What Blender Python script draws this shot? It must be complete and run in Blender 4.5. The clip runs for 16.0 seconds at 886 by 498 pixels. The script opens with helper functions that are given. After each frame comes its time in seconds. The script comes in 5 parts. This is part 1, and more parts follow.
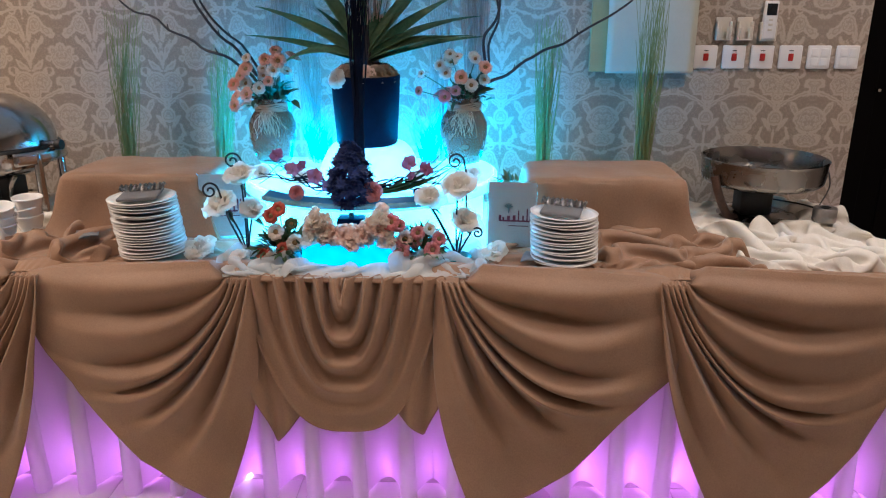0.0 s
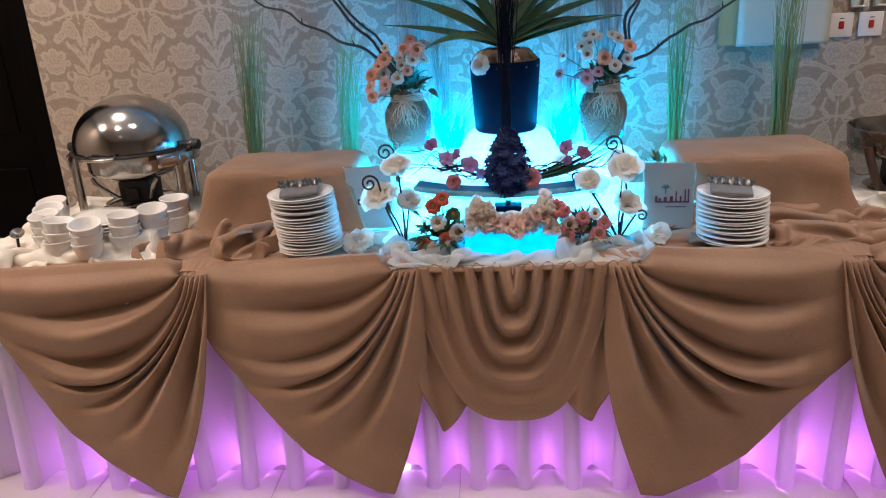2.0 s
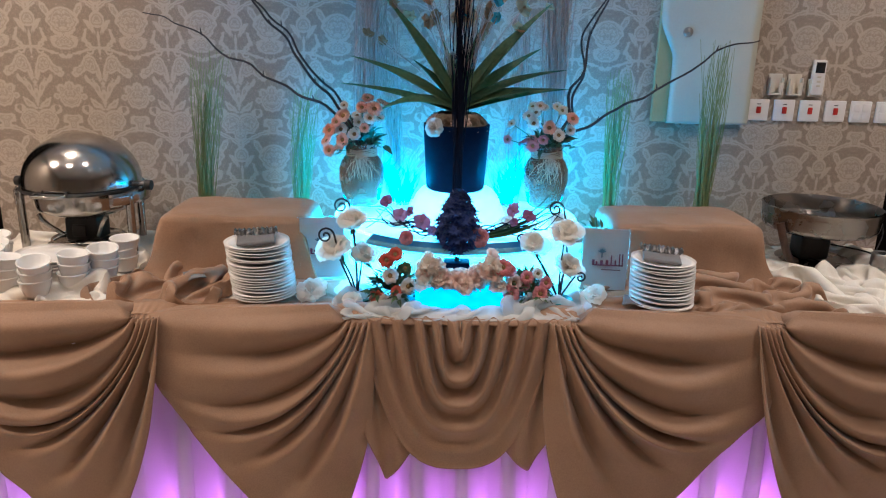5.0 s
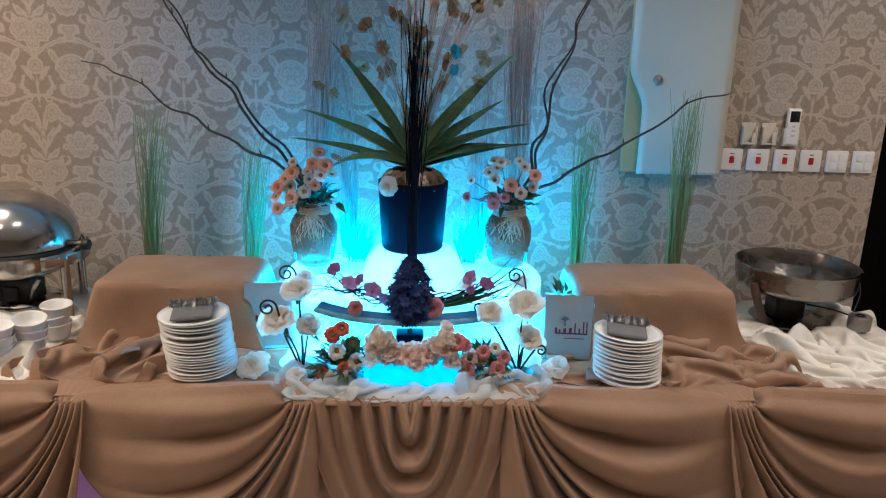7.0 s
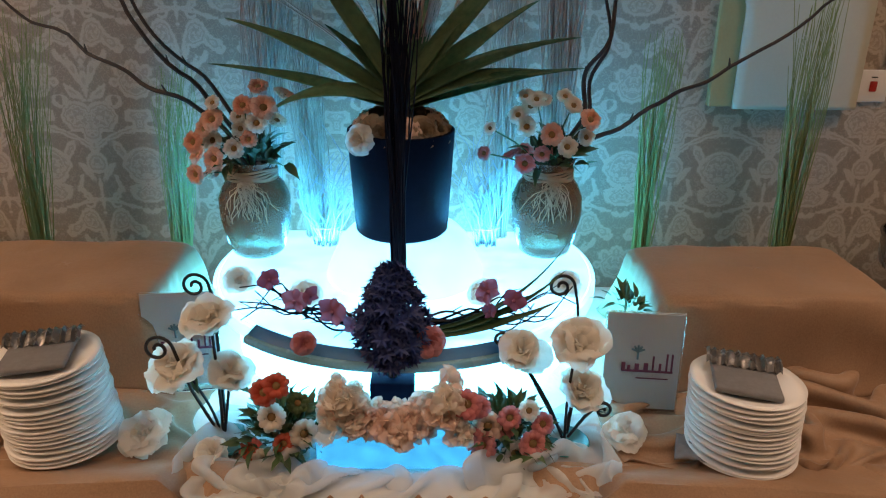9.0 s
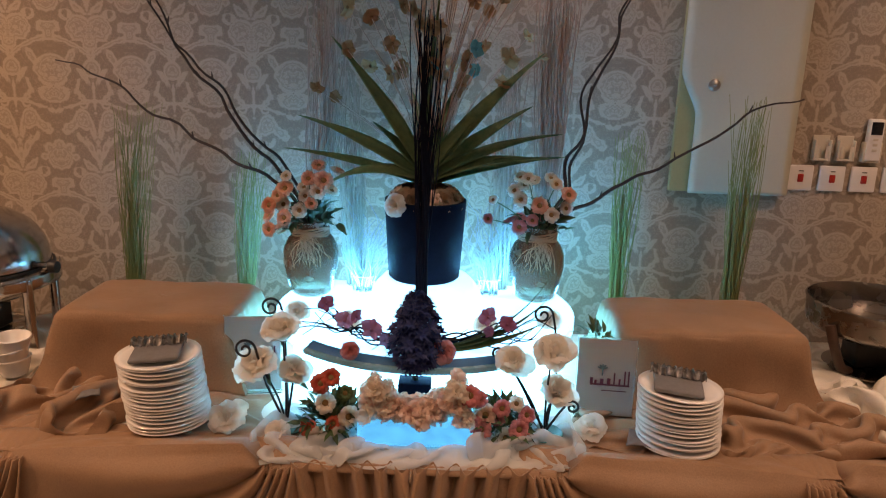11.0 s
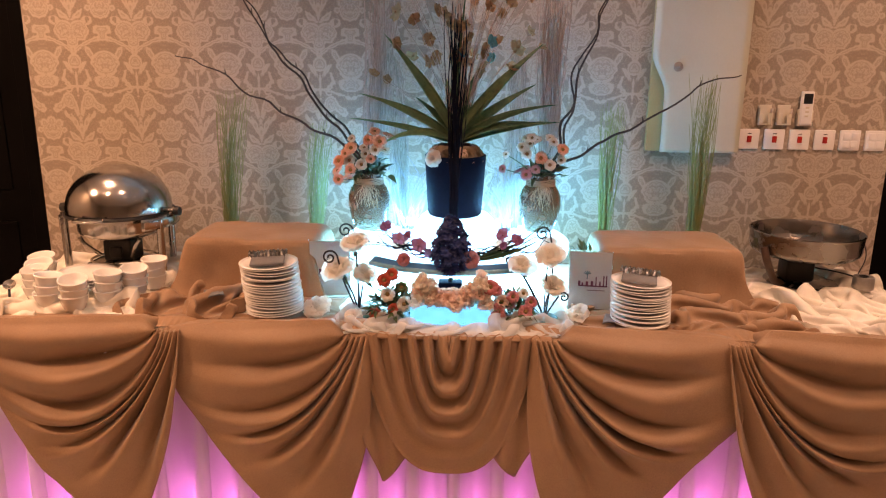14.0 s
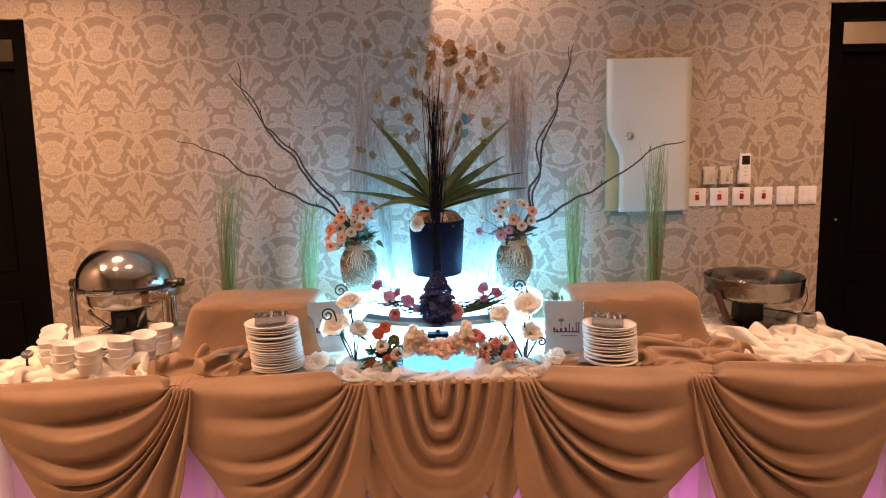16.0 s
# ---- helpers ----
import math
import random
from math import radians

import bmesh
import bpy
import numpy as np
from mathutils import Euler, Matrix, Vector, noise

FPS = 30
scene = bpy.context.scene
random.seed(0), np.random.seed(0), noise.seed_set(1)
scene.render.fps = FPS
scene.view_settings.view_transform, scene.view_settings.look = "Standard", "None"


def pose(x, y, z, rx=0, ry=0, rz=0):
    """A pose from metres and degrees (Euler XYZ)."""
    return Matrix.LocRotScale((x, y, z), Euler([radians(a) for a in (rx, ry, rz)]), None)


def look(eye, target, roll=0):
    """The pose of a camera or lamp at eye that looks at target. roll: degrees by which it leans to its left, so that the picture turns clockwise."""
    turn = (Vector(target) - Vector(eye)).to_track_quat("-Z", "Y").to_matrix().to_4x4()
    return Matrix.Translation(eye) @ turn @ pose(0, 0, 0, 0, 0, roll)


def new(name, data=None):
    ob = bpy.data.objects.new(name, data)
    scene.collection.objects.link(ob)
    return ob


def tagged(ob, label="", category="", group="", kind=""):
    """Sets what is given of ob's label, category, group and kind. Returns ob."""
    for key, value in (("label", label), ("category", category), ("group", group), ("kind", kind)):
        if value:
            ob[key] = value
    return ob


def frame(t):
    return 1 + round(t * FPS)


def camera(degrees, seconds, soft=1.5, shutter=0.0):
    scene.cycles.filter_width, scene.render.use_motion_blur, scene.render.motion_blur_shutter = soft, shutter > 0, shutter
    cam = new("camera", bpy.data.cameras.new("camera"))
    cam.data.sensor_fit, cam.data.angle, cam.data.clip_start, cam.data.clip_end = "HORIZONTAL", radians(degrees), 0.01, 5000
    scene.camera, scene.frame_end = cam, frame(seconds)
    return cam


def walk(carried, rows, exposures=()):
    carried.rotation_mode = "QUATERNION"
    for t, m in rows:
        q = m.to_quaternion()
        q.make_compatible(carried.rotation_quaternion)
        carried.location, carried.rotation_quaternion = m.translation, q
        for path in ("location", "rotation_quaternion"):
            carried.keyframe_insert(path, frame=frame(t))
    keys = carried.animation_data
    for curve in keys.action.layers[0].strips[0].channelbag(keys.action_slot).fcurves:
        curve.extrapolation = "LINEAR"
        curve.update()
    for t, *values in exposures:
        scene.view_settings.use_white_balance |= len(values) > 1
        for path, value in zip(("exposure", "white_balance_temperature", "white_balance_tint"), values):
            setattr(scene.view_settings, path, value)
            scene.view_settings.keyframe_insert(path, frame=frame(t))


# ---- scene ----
cam = camera(62.2, 16.0, soft=1.15)
ROWS = [  # t, x, y, z, turns about x, y, z in degrees
    (0, -0.0025, -0.0037, 1.4841, 71.84, 0.04, 2.28),
    (0.5, -0.0584, 0.0052, 1.4708, 70.81, 1.56, 2.55),
    (1, -0.0889, 0.0273, 1.4793, 70.66, -0.14, 6.31),
    (1.5, -0.2238, 0.0137, 1.4768, 71.64, -0.08, 5.87),
    (2, -0.4047, -0.0011, 1.4916, 70.75, 2.8, 3.69),
    (2.5, -0.5097, -0.0037, 1.4874, 71.41, -0.94, 5.7),
    (3, -0.6493, -0.0441, 1.4928, 73.12, 1.4, 3.47),
    (3.5, -0.6906, -0.0684, 1.488, 71.92, 0.37, 1.38),
    (4, -0.6137, -0.0818, 1.4879, 72.11, -0.96, -0.77),
    (4.5, -0.5377, -0.0897, 1.5098, 72.63, -2.21, -2.69),
    (5, -0.4804, -0.0919, 1.5694, 73.77, -1.37, -1.11),
    (7.5, -0.3684, 0.2706, 1.7104, 74.63, -1.27, -2.61),
    (8, -0.3602, 0.5449, 1.6709, 70.62, -0.89, -2.93),
    (8.5, -0.3075, 0.7974, 1.6461, 71.21, -1.87, -1.26),
    (9, -0.2966, 0.9607, 1.6136, 68.48, -0.6, -0.49),
    (9.5, -0.3024, 1.0037, 1.6248, 68.86, 0.46, -0.34),
    (10, -0.2827, 0.8948, 1.6574, 72.55, -1.31, 1.22),
    (12.5, -0.3311, -0.1565, 1.6529, 76.46, -1.69, 0.69),
    (13, -0.3251, -0.2505, 1.627, 73.41, -0.32, 0.32),
    (13.5, -0.3433, -0.3004, 1.6133, 73.29, -0.37, -0.32),
    (14, -0.3133, -0.294, 1.629, 75.42, -0.69, 2.24),
    (14.5, -0.3222, -0.4059, 1.6228, 75.54, 0.13, -0.48),
    (15, -0.3728, -0.5358, 1.6002, 75.67, 1.37, -1.39),
    (15.5, -0.3751, -0.5735, 1.5896, 77.17, 1.53, -1.49),
    (16, -0.3652, -0.5853, 1.6055, 81.56, 1.23, -0.53),
]

def exposure_rows():
    return [(0.0, -0.54, 5600, 15), (5.2, -0.53, 5550, 12), (7.5, -0.66, 5500, 9), (8.4, -1.0, 6300, 11), (9.0, -1.2, 7800, 23), (10.0, -1.46, 8300, 29), (12.3, -0.50, 9800, 46), (15.0, -0.31, 9900, 47), (16.0, -0.21, 9700, 46)]


walk(cam, [(t, pose(x, y, z, rx, ry, rz)) for t, x, y, z, rx, ry, rz in ROWS], exposure_rows())

# ---- plan (metres) ----
WALL_Y = 3.0                 # face of the papered wall
WALL_L, WALL_R = -2.29, 1.517  # where the doorways begin
CEIL = 2.75
TABLE_L, TABLE_R, TABLE_F, TABLE_B, TOP = -2.12, 1.36, 1.985, 2.86, 0.745
MID = -0.365                 # middle of the display

# ---- light ----
world = bpy.data.worlds.new("world")
scene.world = world
world.use_nodes = True
world.node_tree.nodes["Background"].inputs[0].default_value = (0.5, 0.42, 0.36, 1)
world.node_tree.nodes["Background"].inputs[1].default_value = 0.02


def lamp(kind, name, m, energy, color, **kw):
    data = bpy.data.lights.new(name, kind)
    data.energy, data.color = energy, color
    for k, v in kw.items():
        if k == "size":
            data.shape, data.size = "DISK", v
        elif k == "rect":
            data.shape, data.size, data.size_y = "RECTANGLE", v[0], v[1]
        elif k == "cone":
            data.spot_size, data.spot_blend = radians(v[0]), v[1]
        elif k == "radius":
            data.shadow_soft_size = v
    ob = new(name, data)
    ob.matrix_world = m
    return ob


WARM = (1.0, 0.79, 0.6)
# (x, y, watts, cone, floor point aimed at): those near the table's ends tilt outwards to the walls, narrow ones stand before its middle
DOWNLIGHTS = [(-2.0, 2.2, 92, 144, -2.6, 2.42), (-1.05, 1.62, 36, 92, -1.05, 1.55), (0.35, 1.62, 40, 92, 0.35, 1.55), (1.35, 1.9, 98, 146, 1.95, 2.18), (-1.9, 1.2, 46, 132, -2.1, 1.1), (-0.35, 1.05, 38, 86, -0.35, 1.1),
              (1.2, 1.2, 62, 132, 1.4, 1.1), (-1.6, -0.4, 24, 122, -1.6, -0.35), (1.0, -0.4, 24, 122, 1.0, -0.35), (-2.95, 1.45, 182, 150, -2.95, 1.5)]
for lx, ly, watts, cone, ax, ay in DOWNLIGHTS:
    lamp("SPOT", "downlight_lamp", look((lx, ly, CEIL - 0.03), (ax, ay, 0)), watts, (1.0, 0.75, 0.52) if lx < -1.8 else WARM, cone=(cone, 0.85), radius=0.05)
# added lamp beside the unseen soffit: brightens the upper wall right of its edge
lamp("SPOT", "added_wall_top_lamp", look((-0.318, 2.72, 2.66), (-0.2, 2.95, 1.6)), 34, WARM, cone=(140, 0.7), radius=0.012)
# LED strips: violet under the table behind its skirt, cyan in the glowing stand
VIOLET, CYAN = (0.88, 0.23, 1.0), (0.0, 0.43, 1.0)
for lx, watts in ((-1.55, 2.9), (-0.37, 2.8), (0.85, 4.4)):
    lamp("AREA", "under_table_led", look((lx, 2.15, 0.03), (lx, 2.0, 0.17)), watts, VIOLET, rect=(1.1, 0.05))
for side, lx in ((-1, TABLE_L + 0.2), (1, TABLE_R - 0.2)):
    lamp("AREA", "under_table_led", look((lx, 2.42, 0.04), (lx + side * 0.2, 2.42, 0.24)), 0.7, VIOLET, rect=(0.6, 0.04))
lamp("AREA", "stand_led_back", look((MID, 2.66, 0.955), (MID, 2.98, 2.2)), 58.0, CYAN, rect=(0.95, 0.08))
for side in (-1, 1):
    lamp("AREA", "stand_led_side", look((MID + side * 0.468, 2.60, 0.83), (MID + side * 0.9, 2.56, 0.90)), 2.6, (0.0, 0.62, 1.0), rect=(0.30, 0.10))


# ---- geometry helpers ----
class Geo:
    """Collects vertices and faces of one mesh."""

    def __init__(self):
        self.v, self.f = [], []

    def grid(self, nu, nv, fn, close=False):
        """A sheet of nu by nv points, fn(a, b) with a and b in 0..1."""
        o = len(self.v)
        for i in range(nu):
            for j in range(nv):
                self.v.append(tuple(fn(i / (nu if close else nu - 1), j / (nv - 1))))
        for i in range(nu if close else nu - 1):
            for j in range(nv - 1):
                k = (i + 1) % nu
                self.f.append((o + i * nv + j, o + k * nv + j, o + k * nv + j + 1, o + i * nv + j + 1))
        return self

    def lathe(self, profile, n=32, c=(0, 0, 0), squash=1.0):
        """profile: (radius, height) from bottom to top; radius 0 closes it."""
        o = len(self.v)
        m = len(profile)
        for i in range(n):
            a = 2 * math.pi * i / n
            for r, z in profile:
                self.v.append((c[0] + r * math.cos(a), c[1] + squash * r * math.sin(a), c[2] + z))
        for i in range(n):
            k = (i + 1) % n
            for j in range(m - 1):
                q = [o + i * m + j, o + k * m + j, o + k * m + j + 1, o + i * m + j + 1]
                self.f.append(tuple(q))
        return self

    def tube(self, pts, radius, n=6):
        """A round rod through pts; radius a number or one for each point."""
        pts = [Vector(p) for p in pts]
        rad = radius if isinstance(radius, (list, tuple)) else [radius] * len(pts)
        o = len(self.v)
        side = Vector((0.3, 1, 0.2)).normalized()
        for i, p in enumerate(pts):
            d = (pts[min(i + 1, len(pts) - 1)] - pts[max(i - 1, 0)])
            d = d.normalized() if d.length > 1e-9 else Vector((0, 0, 1))
            side = (side - d * side.dot(d))
            if side.length < 1e-6:
                side = d.orthogonal()
            side.normalize()
            up = d.cross(side)
            for k in range(n):
                a = 2 * math.pi * k / n
                self.v.append(tuple(p + (side * math.cos(a) + up * math.sin(a)) * rad[i]))
        for i in range(len(pts) - 1):
            for k in range(n):
                l = (k + 1) % n
                self.f.append((o + i * n + k, o + i * n + l, o + (i + 1) * n + l, o + (i + 1) * n + k))
        self.f.append(tuple(o + k for k in reversed(range(n))))
        self.f.append(tuple(o + (len(pts) - 1) * n + k for k in range(n)))
        return self

    def box(self, lo, hi, bevel=0.0, seg=2):
        bm = bmesh.new()
        bmesh.ops.create_cube(bm, size=1)
        for v in bm.verts:
            v.co = Vector([(lo[k] + hi[k]) / 2 + v.co[k] * (hi[k] - lo[k]) for k in range(3)])
        if bevel:
            bmesh.ops.bevel(bm, geom=list(bm.edges), offset=bevel, segments=seg, profile=0.5, affect="EDGES")
        bm.verts.index_update()
        o = len(self.v)
        self.v += [tuple(v.co) for v in bm.verts]
        self.f += [tuple(o + v.index for v in f.verts) for f in bm.faces]
        bm.free()
        return self

    def add(self, other, m):
        o = len(self.v)
        self.v += [tuple(m @ Vector(v)) for v in other.v]
        self.f += [tuple(o + i for i in f) for f in other.f]
        return self

    def mesh(self, name, material, smooth=True):
        me = bpy.data.meshes.new(name)
        me.from_pydata(self.v, [], self.f)
        me.validate()
        if smooth:
            me.polygons.foreach_set("use_smooth", [True] * len(me.polygons))
        if material:
            me.materials.append(material)
        return me


def part(name, geo, material, parent=None, label="", smooth=True, m=None, thick=0.0):
    """One mesh object under a thing or a part (or a thing itself, with no parent)."""
    data = geo.mesh(name, material, smooth) if isinstance(geo, Geo) else geo
    ob = new(name, data)
    if parent:
        ob.parent = parent
    if m is not None:
        ob.matrix_basis = m
    if thick:
        mod = ob.modifiers.new("thickness", "SOLIDIFY")
        mod.thickness, mod.offset = thick, 0.0
    if smooth and isinstance(geo, Geo):
        data.set_sharp_from_angle(angle=radians(50))
    return tagged(ob, label=label) if label else ob


def thing(name, m, label, category, group=""):
    """An Empty at the thing's base, to carry its parts."""
    ob = new(name)
    ob.empty_display_size = 0.05
    ob.matrix_basis = m
    return tagged(ob, label, category, group)


def lerp(a, b, t):
    return a + (b - a) * t


def smooth01(t):
    t = max(0.0, min(1.0, t))
    return t * t * (3 - 2 * t)


def along(pts, t):
    """The point at t (0..1) of a polyline, by length."""
    ds = [0.0]
    for p, q in zip(pts, pts[1:]):
        ds.append(ds[-1] + math.dist(p, q))
    d = max(0.0, min(1.0, t)) * ds[-1]
    for i in range(len(pts) - 1):
        if d <= ds[i + 1] or i == len(pts) - 2:
            k = (d - ds[i]) / max(1e-9, ds[i + 1] - ds[i])
            return [lerp(a, b, k) for a, b in zip(pts[i], pts[i + 1])]


def curve(pts, n=40):
    """A smooth (Catmull-Rom) line of n points through pts."""
    p = [Vector(q) for q in pts]
    p = [2 * p[0] - p[1]] + p + [2 * p[-1] - p[-2]]
    out = []
    m = len(pts) - 1
    for i in range(n):
        x = i / (n - 1) * m
        k = min(int(x), m - 1)
        t = x - k
        a, b, c, d = p[k:k + 4]
        out.append(0.5 * (2 * b + (c - a) * t + (2 * a - 5 * b + 4 * c - d) * t * t + (3 * b - a - 3 * c + d) * t ** 3))
    return out


# ---- materials ----
class Nodes:
    def __init__(self, name):
        self.mat = bpy.data.materials.new(name)
        self.mat.use_nodes = True
        self.t = self.mat.node_tree
        self.bsdf = self.t.nodes["Principled BSDF"]
        self.coord = self.t.nodes.new("ShaderNodeTexCoord")

    def put(self, socket, value):
        if hasattr(value, "is_output"):
            self.t.links.new(value, socket)
        else:
            socket.default_value = value

    def math(self, op, a, b=0.0, c=0.0, clamp=False):
        n = self.t.nodes.new("ShaderNodeMath")
        n.operation, n.use_clamp = op, clamp
        for s, v in zip(n.inputs, (a, b, c)):
            self.put(s, v)
        return n.outputs[0]

    def mapping(self, scale=(1, 1, 1), src="Object"):
        n = self.t.nodes.new("ShaderNodeMapping")
        n.inputs["Scale"].default_value = scale
        self.t.links.new(self.coord.outputs[src], n.inputs[0])
        return n.outputs[0]

    def noise(self, vec, scale, detail=3.0, rough=0.55, distort=0.0):
        n = self.t.nodes.new("ShaderNodeTexNoise")
        self.put(n.inputs["Vector"], vec)
        n.inputs["Scale"].default_value, n.inputs["Detail"].default_value = scale, detail
        n.inputs["Roughness"].default_value, n.inputs["Distortion"].default_value = rough, distort
        return n.outputs["Fac"]

    def span(self, x, a, b, c=0.0, d=1.0):
        n = self.t.nodes.new("ShaderNodeMapRange")
        self.put(n.inputs[0], x)
        for i, v in enumerate((a, b, c, d)):
            self.put(n.inputs[i + 1], v)
        return n.outputs[0]

    def mix(self, f, a, b):
        n = self.t.nodes.new("ShaderNodeMix")
        n.data_type = "RGBA"
        self.put(n.inputs[0], f)
        for s, v in ((n.inputs[6], a), (n.inputs[7], b)):
            self.put(s, (*v, 1) if isinstance(v, tuple) and len(v) == 3 else v)
        return n.outputs[2]

    def bump(self, height, strength, distance):
        n = self.t.nodes.new("ShaderNodeBump")
        self.put(n.inputs["Height"], height)
        n.inputs["Strength"].default_value, n.inputs["Distance"].default_value = strength, distance
        self.t.links.new(n.outputs[0], self.bsdf.inputs["Normal"])

    def random(self):
        return self.t.nodes.new("ShaderNodeObjectInfo").outputs["Random"]

    def island(self):
        return self.t.nodes.new("ShaderNodeNewGeometry").outputs["Random Per Island"]

    def set(self, **kw):
        for k, v in kw.items():
            self.put(self.bsdf.inputs[k.replace("_", " ")], v if not (isinstance(v, tuple) and len(v) == 3) else (*v, 1))
        return self.mat


def plain(name, a, b, scale=12.0, rough=0.5, metal=0.0, bump=0.0, fine=120.0, by="", rspread=0.1, **kw):
    """Two tones mixed by a coarse and a fine grain, with relief and uneven gloss. by: object or island, to vary single pieces."""
    n = Nodes(name)
    v = n.mapping()
    big, small = n.noise(v, scale, 4.0), n.noise(v, fine, 3.0)
    f = n.math("ADD", n.math("MULTIPLY", big, 0.7), n.math("MULTIPLY", small, 0.3))
    f = n.span(f, 0.3, 0.7)
    if by:
        r = n.random() if by == "object" else n.island()
        f = n.math("ADD", n.math("MULTIPLY", f, 0.45), n.math("MULTIPLY", r, 0.55))
    n.set(Base_Color=n.mix(f, a, b), Metallic=metal, Roughness=n.span(big, 0.3, 0.7, max(0.02, rough - rspread), min(1.0, rough + rspread)))
    if bump:
        n.bump(small, 0.5, bump)
    return n.set(**kw)


def fabric(name, a, b, rough=0.8, weave=900.0, sheen=0.3, translucent=0.0, crush=0.3, gloss=0.5):
    """Woven cloth: fine weave relief, faint blotches, a sheen."""
    n = Nodes(name)
    v = n.mapping()
    blot = n.noise(v, 6.0, 4.0)
    thread = n.noise(n.mapping((1, 1, 0.15)), weave, 1.0)
    thread2 = n.noise(n.mapping((0.15, 0.15, 1)), weave, 1.0)
    f = n.math("ADD", n.math("MULTIPLY", blot, 0.6), n.math("MULTIPLY", n.math("ADD", thread, thread2), 0.2))
    speck = n.noise(n.mapping((1, 1, 0.7)), 300.0, 2.0, 0.6)
    f = n.math("ADD", n.math("MULTIPLY", f, 0.65), n.math("MULTIPLY", speck, 0.35))
    n.set(Base_Color=n.mix(n.span(f, 0.36, 0.64), a, b), Roughness=n.span(speck, 0.35, 0.65, rough - 0.08, rough + 0.08), Sheen_Weight=sheen, Sheen_Roughness=0.4)
    wrinkle = n.noise(n.mapping((1, 1, 0.5)), 34.0, 4.0, 0.6, 0.6)
    # creases: sharp ridges where a soft noise crosses its middle
    c1 = n.math("ABSOLUTE", n.math("SUBTRACT", n.noise(v, 9.0, 3.0, 0.55, 0.8), 0.5))
    c2 = n.math("ABSOLUTE", n.math("SUBTRACT", n.noise(n.mapping((1, 1, 0.6)), 21.0, 2.0, 0.5, 0.5), 0.5))
    crease = n.math("ADD", n.math("MULTIPLY", n.span(c1, 0.0, 0.16), 7.0 * crush), n.math("MULTIPLY", n.span(c2, 0.0, 0.18), 3.0 * crush))
    low = n.math("ADD", n.math("MULTIPLY", wrinkle, 1.4), crease)
    n.bump(n.math("ADD", n.math("MULTIPLY", n.math("ADD", thread, thread2), 0.35), low), 0.35, 0.0016)
    n.set(Specular_IOR_Level=gloss)
    if translucent:
        t = n.t.nodes.new("ShaderNodeBsdfTranslucent")
        t.inputs["Color"].default_value = (*b, 1)
        m = n.t.nodes.new("ShaderNodeMixShader")
        m.inputs[0].default_value = translucent
        out = n.t.nodes["Material Output"]
        n.t.links.new(n.bsdf.outputs[0], m.inputs[1])
        n.t.links.new(t.outputs[0], m.inputs[2])
        n.t.links.new(m.outputs[0], out.inputs[0])
    return n.mat


def sheer(mat, part_open):
    """Open weave: lets part of the view straight through."""
    t = mat.node_tree
    out = t.nodes["Material Output"]
    gap, m = t.nodes.new("ShaderNodeBsdfTransparent"), t.nodes.new("ShaderNodeMixShader")
    m.inputs[0].default_value = part_open
    t.links.new(out.inputs[0].links[0].from_socket, m.inputs[1])
    t.links.new(gap.outputs[0], m.inputs[2])
    t.links.new(m.outputs[0], out.inputs[0])
    return mat


def petal(name, a, b, thin=0.35, by="object"):
    """Artificial petals: soft, slightly see-through."""
    n = Nodes(name)
    v = n.mapping()
    r = n.random() if by == "object" else n.island()
    f = n.math("ADD", n.math("MULTIPLY", n.noise(v, 60.0, 3.0), 0.6), n.math("MULTIPLY", r, 0.4))
    col = n.mix(n.span(f, 0.25, 0.75), a, b)
    n.set(Base_Color=col, Roughness=0.62)
    n.bump(n.noise(v, 220.0, 2.0), 0.3, 0.0008)
    t = n.t.nodes.new("ShaderNodeBsdfTranslucent")
    n.put(t.inputs["Color"], col)
    m = n.t.nodes.new("ShaderNodeMixShader")
    m.inputs[0].default_value = thin
    n.t.links.new(n.bsdf.outputs[0], m.inputs[1])
    n.t.links.new(t.outputs[0], m.inputs[2])
    n.t.links.new(m.outputs[0], n.t.nodes["Material Output"].inputs[0])
    return n.mat


def glow(name, color, strength, spread=0.25, scale=14.0, base=(0.8, 0.85, 0.88)):
    """An LED-lit diffuser: gives off light, uneven where the lamps sit behind it."""
    n = Nodes(name)
    f = n.noise(n.mapping(), scale, 3.0)
    n.set(Base_Color=base, Roughness=0.35, Emission_Color=color, Emission_Strength=n.span(f, 0.3, 0.7, strength * (1 - spread), strength * (1 + spread)))
    return n.mat


